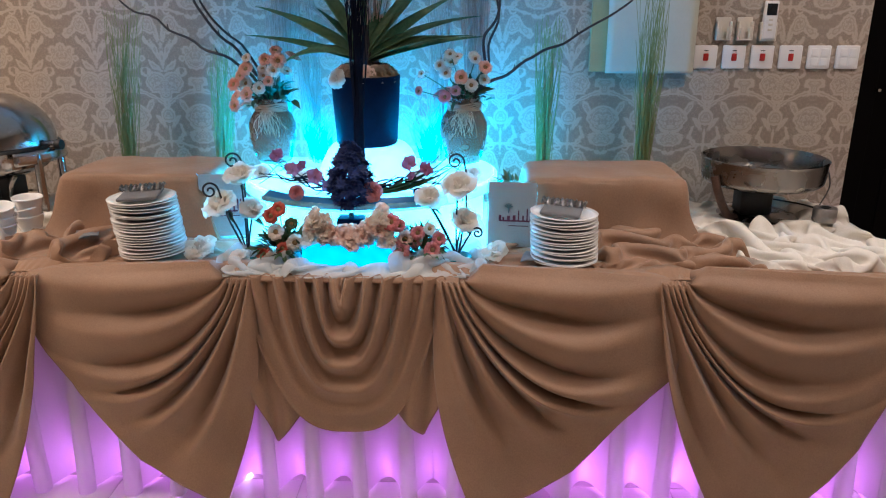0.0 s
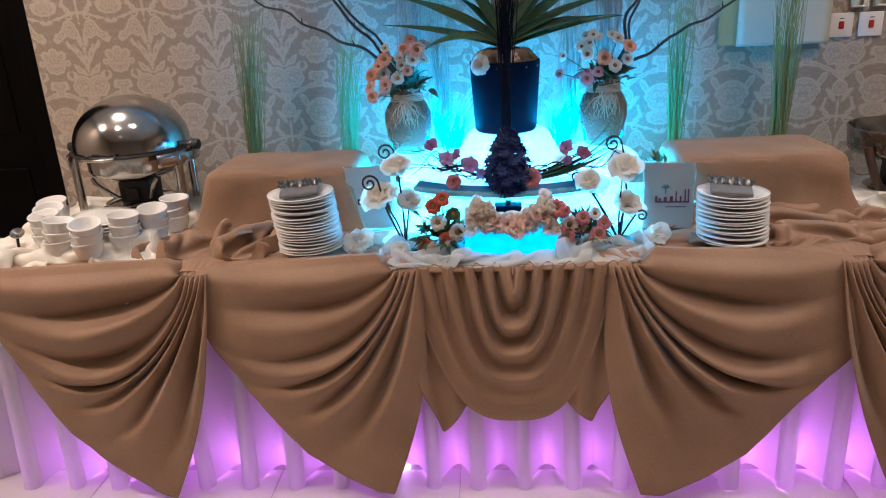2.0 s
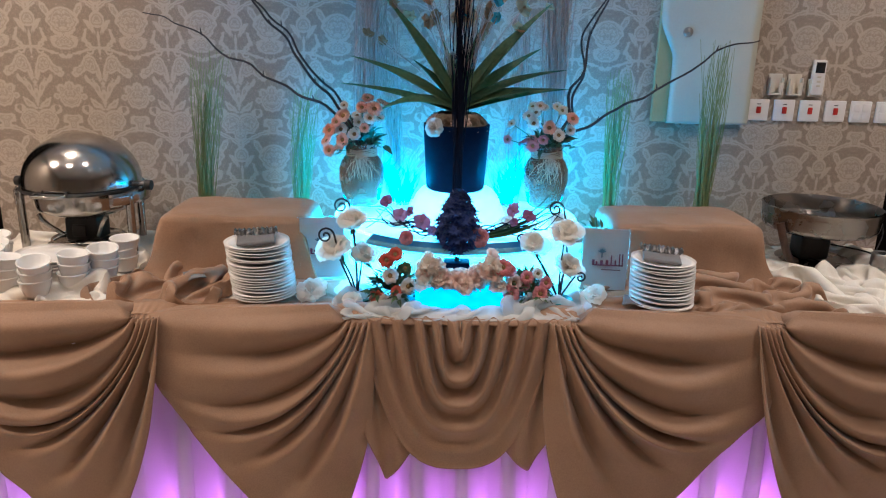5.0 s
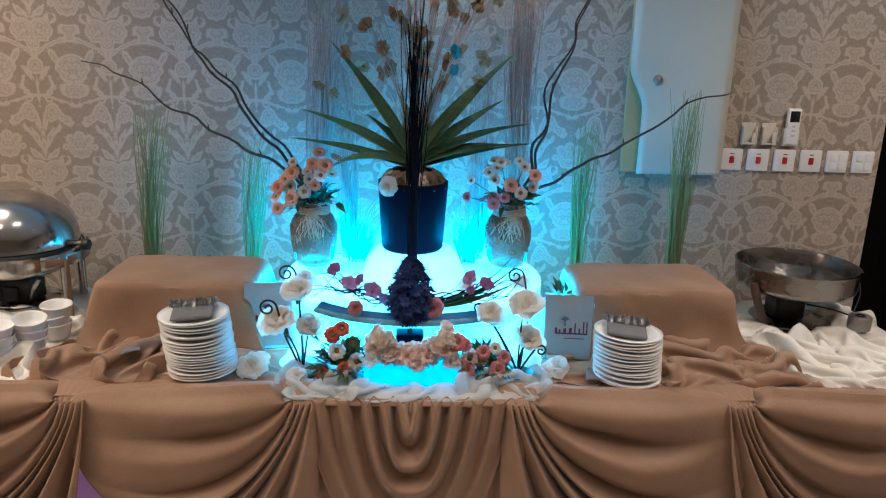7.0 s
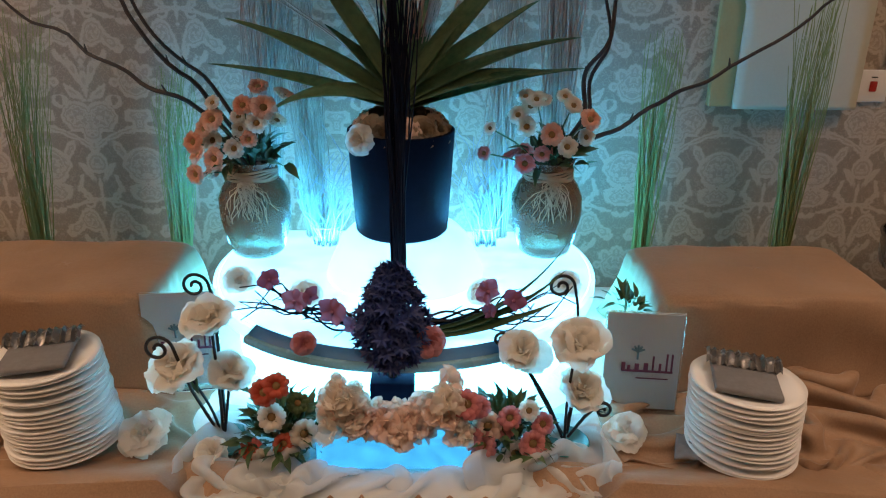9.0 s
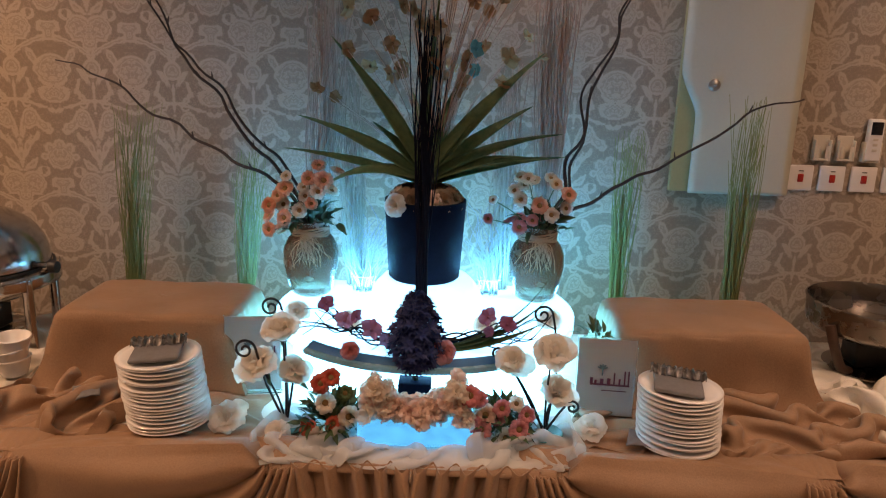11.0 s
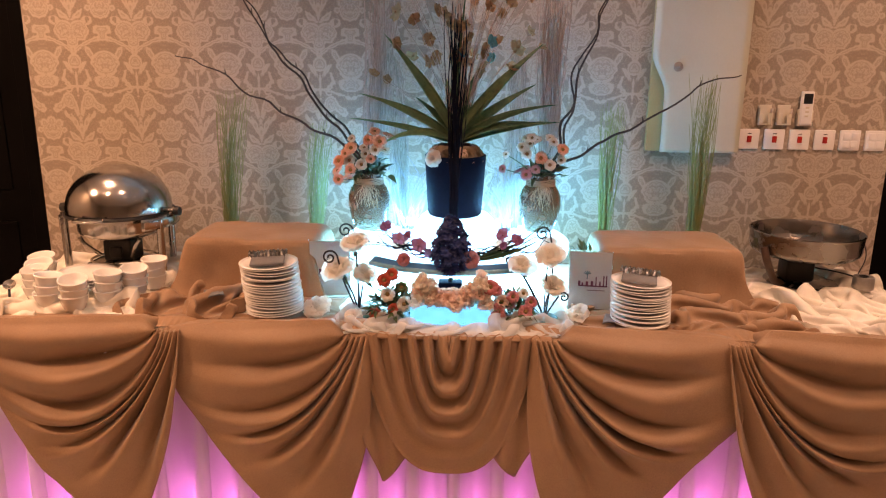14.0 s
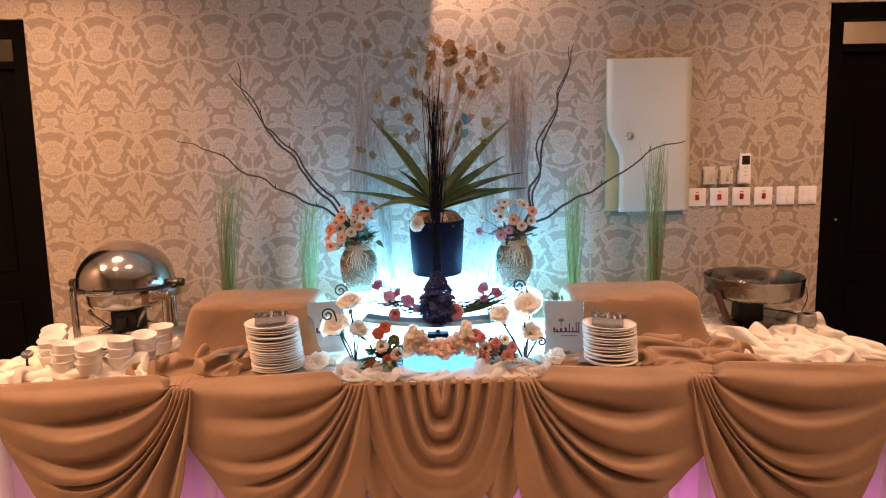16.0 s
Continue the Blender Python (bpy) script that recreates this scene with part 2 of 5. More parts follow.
def damask():
    """Wallpaper: a mirrored ogee pattern of matt taupe ornament on pale pearl ground."""
    n = Nodes("damask_wallpaper")
    sep = n.t.nodes.new("ShaderNodeSeparateXYZ")
    n.t.links.new(n.coord.outputs["Object"], sep.inputs[0])
    W, H = 0.2735, 0.53
    x, z = n.math("DIVIDE", n.math("ADD", sep.outputs[0], 1.803 + W / 2), W), n.math("DIVIDE", n.math("SUBTRACT", sep.outputs[2], 1.155), H)
    u = n.math("ABSOLUTE", n.math("SUBTRACT", n.math("FRACT", x), 0.5))   # 0 on a heart's axis, 0.5 on a vase's
    v = n.math("FRACT", z)

    def rise(cv):
        """Height over cv in the nearest repeat, in pattern widths."""
        d = n.math("SUBTRACT", n.math("FRACT", n.math("SUBTRACT", v, cv - 0.5)), 0.5)
        return n.math("MULTIPLY", d, H / W)

    def blob(cu, cv, ru, rv, turn=0.0):
        du, dv = n.math("SUBTRACT", u, cu), rise(cv)
        c, s = math.cos(turn), math.sin(turn)
        a = n.math("ADD", n.math("MULTIPLY", du, c / ru), n.math("MULTIPLY", dv, s / ru))
        b = n.math("SUBTRACT", n.math("MULTIPLY", dv, c / rv), n.math("MULTIPLY", du, s / rv))
        d = n.math("SQRT", n.math("ADD", n.math("MULTIPLY", a, a), n.math("MULTIPLY", b, b)))
        return n.math("MULTIPLY", n.math("SUBTRACT", 1.0, d), min(ru, rv))

    def ring(cu, cv, r, w):
        du, dv = n.math("SUBTRACT", u, cu), rise(cv)
        d = n.math("SQRT", n.math("ADD", n.math("MULTIPLY", du, du), n.math("MULTIPLY", dv, dv)))
        return n.math("SUBTRACT", w, n.math("ABSOLUTE", n.math("SUBTRACT", d, r)))

    def band(cv, k, power, w):
        """A ribbon across the repeat, cv high on the vase's axis and rising by k towards the heart's."""
        du = n.math("POWER", n.math("MULTIPLY", n.math("SUBTRACT", 0.5, u), 2.0), power)
        return n.math("SUBTRACT", w, n.math("ABSOLUTE", n.math("SUBTRACT", rise(cv), n.math("MULTIPLY", du, k))))

    table = [
        (0.12, 0.080, 0.165, 0.16, 0.0), (0.0, 0.035, 0.13, 0.19, 0.0),                                  # heart
        (0.5, 0.085, 0.165, 0.075, 0.0), (0.5, 0.050, 0.075, 0.11, 0.0),                                 # vase
        (0.5, 0.255, 0.17, 0.16, 0.0), (0.37, 0.315, 0.070, 0.065, 0.0), (0.5, 0.345, 0.075, 0.07, 0.0), (0.30, 0.255, 0.045, 0.05, 0.0),   # its flowers
        (0.0, 0.285, 0.040, 0.20, 0.0), (0.085, 0.310, 0.042, 0.19, -0.42), (0.175, 0.365, 0.040, 0.15, -0.75), (0.12, 0.205, 0.045, 0.12, -0.95),   # palmette
        (0.16, 0.505, 0.115, 0.15, -0.35), (0.30, 0.470, 0.060, 0.15, 0.85), (0.065, 0.440, 0.035, 0.13, -0.3), (0.40, 0.450, 0.040, 0.075, 0.0),   # wings
        (0.5, 0.665, 0.215, 0.10, 0.0), (0.5, 0.820, 0.225, 0.20, 0.0),                                  # basket
        (0.0, 0.655, 0.022, 0.17, 0.0), (0.0, 0.830, 0.115, 0.11, 0.0), (0.115, 0.785, 0.040, 0.12, -0.5), (0.0, 0.930, 0.055, 0.075, 0.0),   # crown
        (0.165, 0.650, 0.035, 0.095, -0.6), (0.25, 0.905, 0.050, 0.13, 0.6), (0.20, 0.720, 0.025, 0.09, 0.4)]
    shapes = [blob(*row) for row in table]
    shapes += [ring(0.275, 0.165, 0.058, 0.020), band(0.020, -0.22, 1.8, 0.034), band(0.555, 0.15, 0.85, 0.026), ring(0.14, 0.605, 0.045, 0.018)]
    best = shapes[0]
    for s in shapes[1:]:
        best = n.math("MAXIMUM", best, s)
    # veins and curls, mirrored with the pattern
    comb = n.t.nodes.new("ShaderNodeCombineXYZ")
    n.put(comb.inputs[0], u)
    n.put(comb.inputs[1], n.math("MULTIPLY", v, H / W))
    curls = n.noise(comb.outputs[0], 9.0, 1.0, 0.5, 0.6)
    lace = n.noise(comb.outputs[0], 26.0, 1.0, 0.5, 0.8)
    f = n.math("ADD", best, n.math("MULTIPLY", n.math("SUBTRACT", curls, 0.5), 0.075))
    f = n.math("ADD", f, n.math("MULTIPLY", n.math("SUBTRACT", lace, 0.5), 0.035))
    pale = n.span(f, -0.006, 0.006)
    vein = n.math("SUBTRACT", 1.0, n.span(n.math("ABSOLUTE", n.math("SUBTRACT", f, 0.040)), 0.004, 0.012))     # darker line inside each shape
    deep = n.span(f, 0.055, 0.07)                                                                              # and shading in the widest ones
    pale = n.math("SUBTRACT", pale, n.math("ADD", n.math("MULTIPLY", vein, 0.55), n.math("MULTIPLY", deep, n.span(lace, 0.40, 0.56, 0.0, 0.6))))
    # fine pale hatching across the darker ground
    web = n.noise(comb.outputs[0], 17.0, 1.0, 0.5, 1.0)
    line = n.math("SUBTRACT", 1.0, n.span(n.math("ABSOLUTE", n.math("SUBTRACT", web, 0.5)), 0.015, 0.04))
    pale = n.math("MAXIMUM", pale, n.math("MULTIPLY", line, 0.38))
    f = n.math("SUBTRACT", 1.0, pale, clamp=True)
    grain = n.noise(n.coord.outputs["Object"], 300.0, 2.0)
    wear = n.noise(n.coord.outputs["Object"], 2.2, 4.0)
    ground = n.mix(n.span(grain, 0.3, 0.7), (0.43, 0.355, 0.28), (0.51, 0.43, 0.345))
    ornament = n.mix(n.span(grain, 0.3, 0.7), (0.255, 0.199, 0.150), (0.305, 0.242, 0.184))
    c = n.mix(f, ground, ornament)
    c = n.mix(n.span(wear, 0.35, 0.75, 0.0, 0.12), c, (0.40, 0.34, 0.29))
    n.set(Base_Color=c, Roughness=n.span(f, 0, 1, 0.42, 0.62), Sheen_Weight=0.1)
    n.bump(n.math("ADD", f, n.math("MULTIPLY", grain, 0.4)), 0.3, 0.0008)
    return n.mat


M_PAPER = damask()
M_TAN = fabric("tan_satin_cloth", (0.250, 0.144, 0.085), (0.364, 0.222, 0.136), 0.60, sheen=0.25, crush=0.08, gloss=0.35)
M_TAN_CRUSHED = fabric("crushed_tan_satin", (0.250, 0.144, 0.085), (0.364, 0.222, 0.136), 0.55, sheen=0.25, crush=0.14, gloss=0.4)
M_WHITE_CLOTH = fabric("cream_napkin_cloth", (0.72, 0.68, 0.60), (0.84, 0.80, 0.72), 0.5, sheen=0.2, crush=0.2)
M_SKIRT = fabric("white_skirt_cloth", (0.74, 0.72, 0.74), (0.82, 0.80, 0.82), 0.85, translucent=0.54, crush=0.1)
M_GAUZE = sheer(fabric("white_gauze", (0.80, 0.83, 0.84), (0.88, 0.90, 0.90), 0.6, translucent=0.6, crush=0.25), 0.40)
M_STEEL = plain("polished_steel", (0.38, 0.365, 0.35), (0.50, 0.48, 0.455), 9.0, 0.15, 1.0, 0.0003, 260.0, rspread=0.07)
M_STEEL_DULL = plain("brushed_steel", (0.24, 0.225, 0.21), (0.34, 0.32, 0.30), 9.0, 0.26, 1.0, 0.0004, 260.0)
M_BLACK_METAL = plain("black_iron", (0.012, 0.013, 0.014), (0.03, 0.03, 0.03), 30.0, 0.45, 0.3, 0.0004)
M_CHINA = plain("white_china", (0.80, 0.79, 0.77), (0.87, 0.86, 0.84), 8.0, 0.14, 0.0, 0.0, by="object", rspread=0.04)
# black plastic; the blue cast imitates reflected stand light
M_POT = plain("black_pot_blue_reflection", (0.0015, 0.0045, 0.014), (0.004, 0.010, 0.026), 18.0, 0.6, 0.0, 0.0005, Specular_IOR_Level=0.04)
M_LEAF = petal("strap_leaf", (0.045, 0.125, 0.06), (0.17, 0.27, 0.125), 0.32)
M_GREEN = plain("bouquet_leaf", (0.02, 0.055, 0.02), (0.06, 0.12, 0.04), 40.0, 0.5, 0.0, 0.0006, by="island")
M_GRASS = plain("reed_grass", (0.13, 0.18, 0.05), (0.28, 0.30, 0.11), 30.0, 0.6, 0.0, 0.0, by="island")
M_TWIG = plain("curly_willow", (0.016, 0.012, 0.010), (0.045, 0.031, 0.026), 60.0, 0.6, 0.0, 0.001)
M_STICK = plain("dried_sticks", (0.34, 0.225, 0.17), (0.66, 0.50, 0.41), 40.0, 0.6, 0.0, 0.0, by="island")
M_DARK_STICK = plain("dark_sticks", (0.003, 0.005, 0.014), (0.008, 0.009, 0.020), 40.0, 0.7, 0.0, 0.0, by="island", Specular_IOR_Level=0.12)
# white grass toned blue-grey: part of the cyan light is in the colour
M_CYAN_LIT_GRASS = plain("white_spray", (0.22, 0.27, 0.30), (0.40, 0.45, 0.48), 40.0, 0.5, 0.0, 0.0, by="island")
M_CREAM_P = petal("cream_petals", (0.80, 0.71, 0.61), (0.90, 0.84, 0.76), 0.55)
M_WHITE_P = petal("white_petals", (0.82, 0.79, 0.72), (0.90, 0.88, 0.83), 0.55)
M_CORAL_P = petal("coral_petals", (0.78, 0.34, 0.23), (0.88, 0.58, 0.45))
M_PEACH_P = petal("peach_petals", (0.82, 0.56, 0.46), (0.90, 0.74, 0.64))
M_PINK_P = petal("rose_pink_petals", (0.62, 0.17, 0.19), (0.74, 0.33, 0.33))
M_MAUVE_P = petal("mauve_orchid_petals", (0.32, 0.09, 0.18), (0.52, 0.22, 0.31))
M_RUST_P = petal("rust_red_petals", (0.50, 0.07, 0.04), (0.66, 0.14, 0.08))
M_AMBER_P = petal("amber_petals", (0.38, 0.21, 0.11), (0.56, 0.37, 0.22), 0.75)
M_DRIED_P = petal("dried_brown_petals", (0.20, 0.13, 0.08), (0.42, 0.31, 0.21), 0.3)
# blue glints of light on amber blossoms, put into petal colour
M_GLINT_P = petal("blue_glint_petals", (0.05, 0.34, 0.42), (0.10, 0.48, 0.56), 0.6)
M_EYE = plain("flower_eye", (0.16, 0.10, 0.04), (0.32, 0.2, 0.08), 80.0, 0.8)
# dark leaves with the stand's blue light mixed into their colour
M_BUSH = plain("dark_foliage_blue_lit", (0.004, 0.018, 0.085), (0.020, 0.042, 0.19), 30.0, 0.5, 0.0, 0.0, by="island")
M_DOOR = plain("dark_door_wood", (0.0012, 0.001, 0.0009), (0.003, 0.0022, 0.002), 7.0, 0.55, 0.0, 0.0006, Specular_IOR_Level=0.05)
M_PANEL = plain("cabinet_paint", (0.47, 0.475, 0.40), (0.53, 0.535, 0.455), 3.0, 0.45, 0.0, 0.0004)
M_OLIVE = plain("olive_lining", (0.30, 0.30, 0.16), (0.38, 0.37, 0.21), 6.0, 0.55, 0.0, 0.0004)
M_SWITCH = plain("switch_plastic", (0.76, 0.74, 0.72), (0.82, 0.80, 0.78), 10.0, 0.3, rspread=0.05)
M_BEIGE_PL = plain("beige_plastic", (0.60, 0.54, 0.44), (0.68, 0.62, 0.52), 10.0, 0.4)
M_RED = plain("red_rocker", (0.35, 0.012, 0.012), (0.5, 0.03, 0.02), 40.0, 0.3)
M_SCREEN = plain("dark_screen", (0.01, 0.012, 0.015), (0.02, 0.022, 0.026), 10.0, 0.15)
M_CEILING = plain("ceiling_paint", (0.70, 0.66, 0.60), (0.78, 0.74, 0.68), 3.0, 0.8)
M_ROOM = plain("room_wall_paint", (0.44, 0.37, 0.30), (0.52, 0.45, 0.37), 3.0, 0.7, 0.0, 0.0006)
M_TILE = plain("floor_tile", (0.72, 0.69, 0.65), (0.77, 0.74, 0.70), 5.0, 0.32, 0.0, 0.0002, by="object", rspread=0.03)
M_GROUT = plain("grout", (0.58, 0.55, 0.51), (0.64, 0.61, 0.57), 60.0, 0.9)
M_WOOD = plain("table_board", (0.20, 0.13, 0.08), (0.30, 0.2, 0.12), 9.0, 0.5)
M_CARD = plain("printed_card", (0.68, 0.68, 0.69), (0.74, 0.74, 0.75), 5.0, 0.4)
M_LOGO = plain("plum_print", (0.10, 0.02, 0.05), (0.15, 0.03, 0.07), 60.0, 0.5)
M_LOGO_T = plain("slate_print", (0.06, 0.14, 0.18), (0.09, 0.19, 0.23), 60.0, 0.5)
M_FOIL = plain("wrapped_cutlery", (0.10, 0.10, 0.10), (0.22, 0.21, 0.20), 60.0, 0.25, 0.5, 0.003, 90.0)
M_NAPKIN = plain("grey_napkin", (0.13, 0.13, 0.135), (0.19, 0.19, 0.20), 30.0, 0.7, 0.0, 0.0006)
M_RAFFIA = plain("raffia", (0.42, 0.34, 0.25), (0.60, 0.51, 0.40), 40.0, 0.6, by="island")
M_BROWN = plain("brown_bakelite", (0.07, 0.040, 0.030), (0.12, 0.07, 0.05), 30.0, 0.4, 0.0, 0.0004)
M_TIN = plain("fuel_tin", (0.30, 0.28, 0.26), (0.42, 0.40, 0.38), 20.0, 0.35, 0.8)
M_GLOW_DISC = glow("lit_acrylic", (0.065, 0.56, 1.0, 1), 8.5)
M_GLOW_DRUM = glow("lit_drum_wall", (0.055, 0.60, 1.0, 1), 24.0)
M_GLOW_CONE = glow("lit_frosted_shade", (0.08, 0.58, 1.0, 1), 7.0, 0.1)
M_GLOW_BLUE = glow("lit_blue_block", (0.0, 0.46, 1.0, 1), 2.6, 0.3, 40.0, (0.02, 0.20, 0.34))
M_LED = glow("violet_led", (0.75, 0.35, 1.0, 1), 2.5, 0.1)
M_LED_END = glow("led_strip_end", (0.80, 0.50, 1.0, 1), 9.0, 0.1)
M_LAMP = glow("downlight_lens", (1.0, 0.85, 0.66, 1), 12.0, 0.02)
# blue shade on the basin front is painted into this base colour
M_BASIN = plain("basin_blue_shade", (0.003, 0.11, 0.30), (0.012, 0.18, 0.40), 10.0, 0.4)
M_DISH = plain("teal_glass_dish", (0.03, 0.20, 0.21), (0.06, 0.29, 0.30), 20.0, 0.2)
M_EDGE = plain("frosted_edge", (0.14, 0.36, 0.48), (0.20, 0.44, 0.55), 10.0, 0.25)


def clear(name, tint=(0.9, 0.96, 0.97), rough=0.05, through_=1.0):
    n = Nodes(name)
    wob = n.noise(n.mapping(), 25.0, 2.0)
    n.set(Base_Color=tint, Roughness=n.span(wob, 0.3, 0.7, rough * 0.6, rough * 1.4), Transmission_Weight=through_, IOR=1.3)
    return n.mat


M_GLASS = clear("smoky_vase_glass", (0.40, 0.29, 0.22), 0.22, 0.62)
M_ACRYLIC = clear("clear_acrylic", (0.95, 0.985, 0.985), 0.03)
M_PANE = clear("door_pane", (0.7, 0.66, 0.6), 0.02)

# ---- setting ----
def slab(name, lo, hi, material, kind="structure", bevel=0.0):
    return tagged(part(name, Geo().box(lo, hi, bevel), material, smooth=False), kind=kind)


slab("wall_north", (WALL_L, WALL_Y, 0), (WALL_R, WALL_Y + 0.15, CEIL), M_PAPER)
slab("wall_north_lintel_west", (-3.4, WALL_Y, 2.21), (WALL_L, WALL_Y + 0.15, CEIL), M_PAPER)
slab("wall_north_lintel_east", (WALL_R, WALL_Y, 2.21), (2.7, WALL_Y + 0.15, CEIL), M_PAPER)
slab("wall_west", (-3.55, -2.6, 0), (-3.4, 4.4, CEIL), M_ROOM)
slab("wall_east", (2.7, -2.6, 0), (2.85, 4.4, CEIL), M_ROOM)
slab("wall_south", (-3.4, -2.75, 0), (2.7, -2.6, CEIL), M_ROOM)
slab("wall_beyond", (-3.4, 4.25, 0), (2.7, 4.4, CEIL), M_ROOM)
# unseen box, added to throw the upright shadow edge on the upper wall
slab("unseen_shadow_soffit", (-3.4, 2.62, 2.50), (-0.335, WALL_Y - 0.002, CEIL), M_CEILING)
slab("ceiling", (-3.55, -2.75, CEIL), (2.85, 4.4, CEIL + 0.1), M_CEILING)
floor = slab("floor", (-3.55, -2.75, -0.06), (2.85, 4.4, -0.004), M_GROUT)


def door(name, x0, x1, handle_x):
    """A dark framed double door filling a doorway, with a narrow light above its leaves."""
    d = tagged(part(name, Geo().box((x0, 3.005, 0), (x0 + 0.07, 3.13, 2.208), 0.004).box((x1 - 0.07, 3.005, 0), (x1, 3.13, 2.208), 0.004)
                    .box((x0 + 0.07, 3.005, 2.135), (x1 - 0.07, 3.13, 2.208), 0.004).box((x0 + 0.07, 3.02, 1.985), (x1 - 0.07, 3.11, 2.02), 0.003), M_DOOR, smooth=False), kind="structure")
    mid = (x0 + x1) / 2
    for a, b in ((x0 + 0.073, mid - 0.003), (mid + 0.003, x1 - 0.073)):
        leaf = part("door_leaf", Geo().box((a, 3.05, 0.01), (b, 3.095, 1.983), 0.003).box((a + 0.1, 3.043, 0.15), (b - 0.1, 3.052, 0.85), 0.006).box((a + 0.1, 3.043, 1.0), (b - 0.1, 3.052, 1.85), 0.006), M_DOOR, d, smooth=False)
    part("transom_pane", Geo().box((x0 + 0.07, 3.062, 2.02), (x1 - 0.07, 3.068, 2.135)), M_PANE, d, smooth=False).visible_shadow = False
    if handle_x is not None:
        part("handle", Geo().tube([(handle_x, 3.045, 1.175), (handle_x, 3.02, 1.175)], 0.007, 10).tube([(handle_x, 3.02, 1.175), (handle_x, 3.008, 1.175)], [0.009, 0.007], 12), M_STEEL, leaf, "small steel knob")
    return d


door("door_1", WALL_R, 2.66, 1.60)
door("door_2", -3.38, WALL_L, None)
lamp("AREA", "next_room_lamp", look((2.0, 3.7, 2.6), (2.0, 3.9, 0)), 10, WARM, size=0.5)

# ---- table: board, legs, skirt ----
table = thing("buffet_table", Matrix.Translation((0, 0, 0)), "long rectangular buffet table hidden under white and tan cloth", "table")
part("tabletop", Geo().box((TABLE_L + 0.03, TABLE_F + 0.03, TOP - 0.035), (TABLE_R - 0.03, TABLE_B, TOP - 0.004), 0.004), M_WOOD, table, smooth=False)
for lx in (TABLE_L + 0.12, MID - 0.03, TABLE_R - 0.12):
    for ly in (TABLE_F + 0.12, TABLE_B - 0.08):
        part("leg", Geo().tube([(lx, ly, 0), (lx, ly, TOP - 0.035)], 0.016, 10), M_STEEL_DULL, table)


def skirt_line(a):
    """Plan of the skirt: back left corner, left end, front, right end; a is 0..1."""
    r = 0.06
    pts = [(TABLE_L, TABLE_B, 0), (TABLE_L, TABLE_F + r, 0), (TABLE_L + 0.3 * r, TABLE_F + 0.3 * r, 0), (TABLE_L + r, TABLE_F, 0),
           (TABLE_R - r, TABLE_F, 0), (TABLE_R - 0.3 * r, TABLE_F + 0.3 * r, 0), (TABLE_R, TABLE_F + r, 0), (TABLE_R, TABLE_B, 0)]
    p, q = along(pts, a - 0.0008), along(pts, a + 0.0008)
    d = Vector((q[0] - p[0], q[1] - p[1], 0))
    if d.length < 1e-9:
        d = Vector((1, 0, 0))
    d.normalize()
    return Vector(along(pts, a)), Vector((d.y, -d.x, 0))


def skirt_point(a, b):
    """Gathered cloth: flat stretches that sink back between round, nearly closed pleats."""
    p, out = skirt_line(a)
    side = Vector((-out.y, out.x, 0))
    s = a * 5.15
    step = 0.150
    q = s / step + 0.40 * noise.noise(Vector((s * 1.3, 0, 3)))
    cell = math.floor(q)
    q = q - cell - 0.5
    wide = 0.24 + 0.04 * noise.noise(Vector((cell * 3.7, 4, 4)))
    rad = lerp(0.010, 0.027 + 0.006 * noise.noise(Vector((cell * 5.1, 2, 0))), b ** 0.6)
    lean = 0.018 * noise.noise(Vector((cell * 2.3, b * 1.2, 7))) * b
    turn = math.pi * 0.80
    if abs(q) < wide:
        th = q / wide * turn
        du, dn = rad * math.sin(th), rad * (1 + math.cos(th))
        sunk = 0.0
    else:
        k = (abs(q) - wide) / (0.5 - wide)
        du = math.copysign(lerp(rad * math.sin(turn), step * 0.5, k), q)
        sunk = math.sin(math.pi / 2 * k) ** 1.2 * b ** 1.3
        dn = rad * (1 + math.cos(turn)) - 0.085 * sunk
    centre = p - side * (q * step)
    p = centre + side * (du + lean) + out * (dn + 0.006 * noise.noise(Vector((s * 6, b * 1.5, 1))) * b + 0.012 * b - 0.02)
    z = lerp(TOP, 0.001 + 0.003 * sunk, b)
    return (p.x, p.y, z)


skirt = thing("table_skirt", Matrix.Translation((0, 0, 0)), "gathered white table skirt lit violet from behind", "table skirt")
SEAMS = [0.0, 0.17, 0.39, 0.61, 0.83, 1.0]
for a0, a1 in zip(SEAMS, SEAMS[1:]):
    part("panel", Geo().grid(int(1500 * (a1 - a0)), 14, lambda a, b, a0=a0, a1=a1: skirt_point(lerp(a0, a1, a), b)), M_SKIRT, skirt)
tagged(part("table_skirt", Geo().grid(80, 6, lambda a, b: (lerp(TABLE_L + 0.01, TABLE_R - 0.01, a), TABLE_B + 0.012 * math.sin(60 * a) * b, lerp(TOP - 0.004, 0.012, b))), M_TAN, thick=0.002), "plain tan skirt along the back of the buffet table", "table skirt")
cloth = Geo().grid(60, 24, lambda a, b: (lerp(TABLE_L - 0.004, TABLE_R + 0.004, a), lerp(TABLE_F - 0.006, TABLE_B + 0.01, b), TOP + 0.001 + 0.0015 * noise.noise(Vector((a * 30, b * 9, 0)))))
tagged(part("tablecloth", cloth, M_WHITE_CLOTH, thick=0.002), "flat white tablecloth on the buffet table", "tablecloth")
for k, lx in enumerate((-2.0, -0.80, 0.40)):
    strip = Geo().box((lx, 2.155, 0.002), (lx + 1.15, 2.167, 0.010), 0.002)
    tagged(part("led_strip", strip, M_LED), "violet light strip on the floor beneath the table", "light strip", "LED strips under the table")
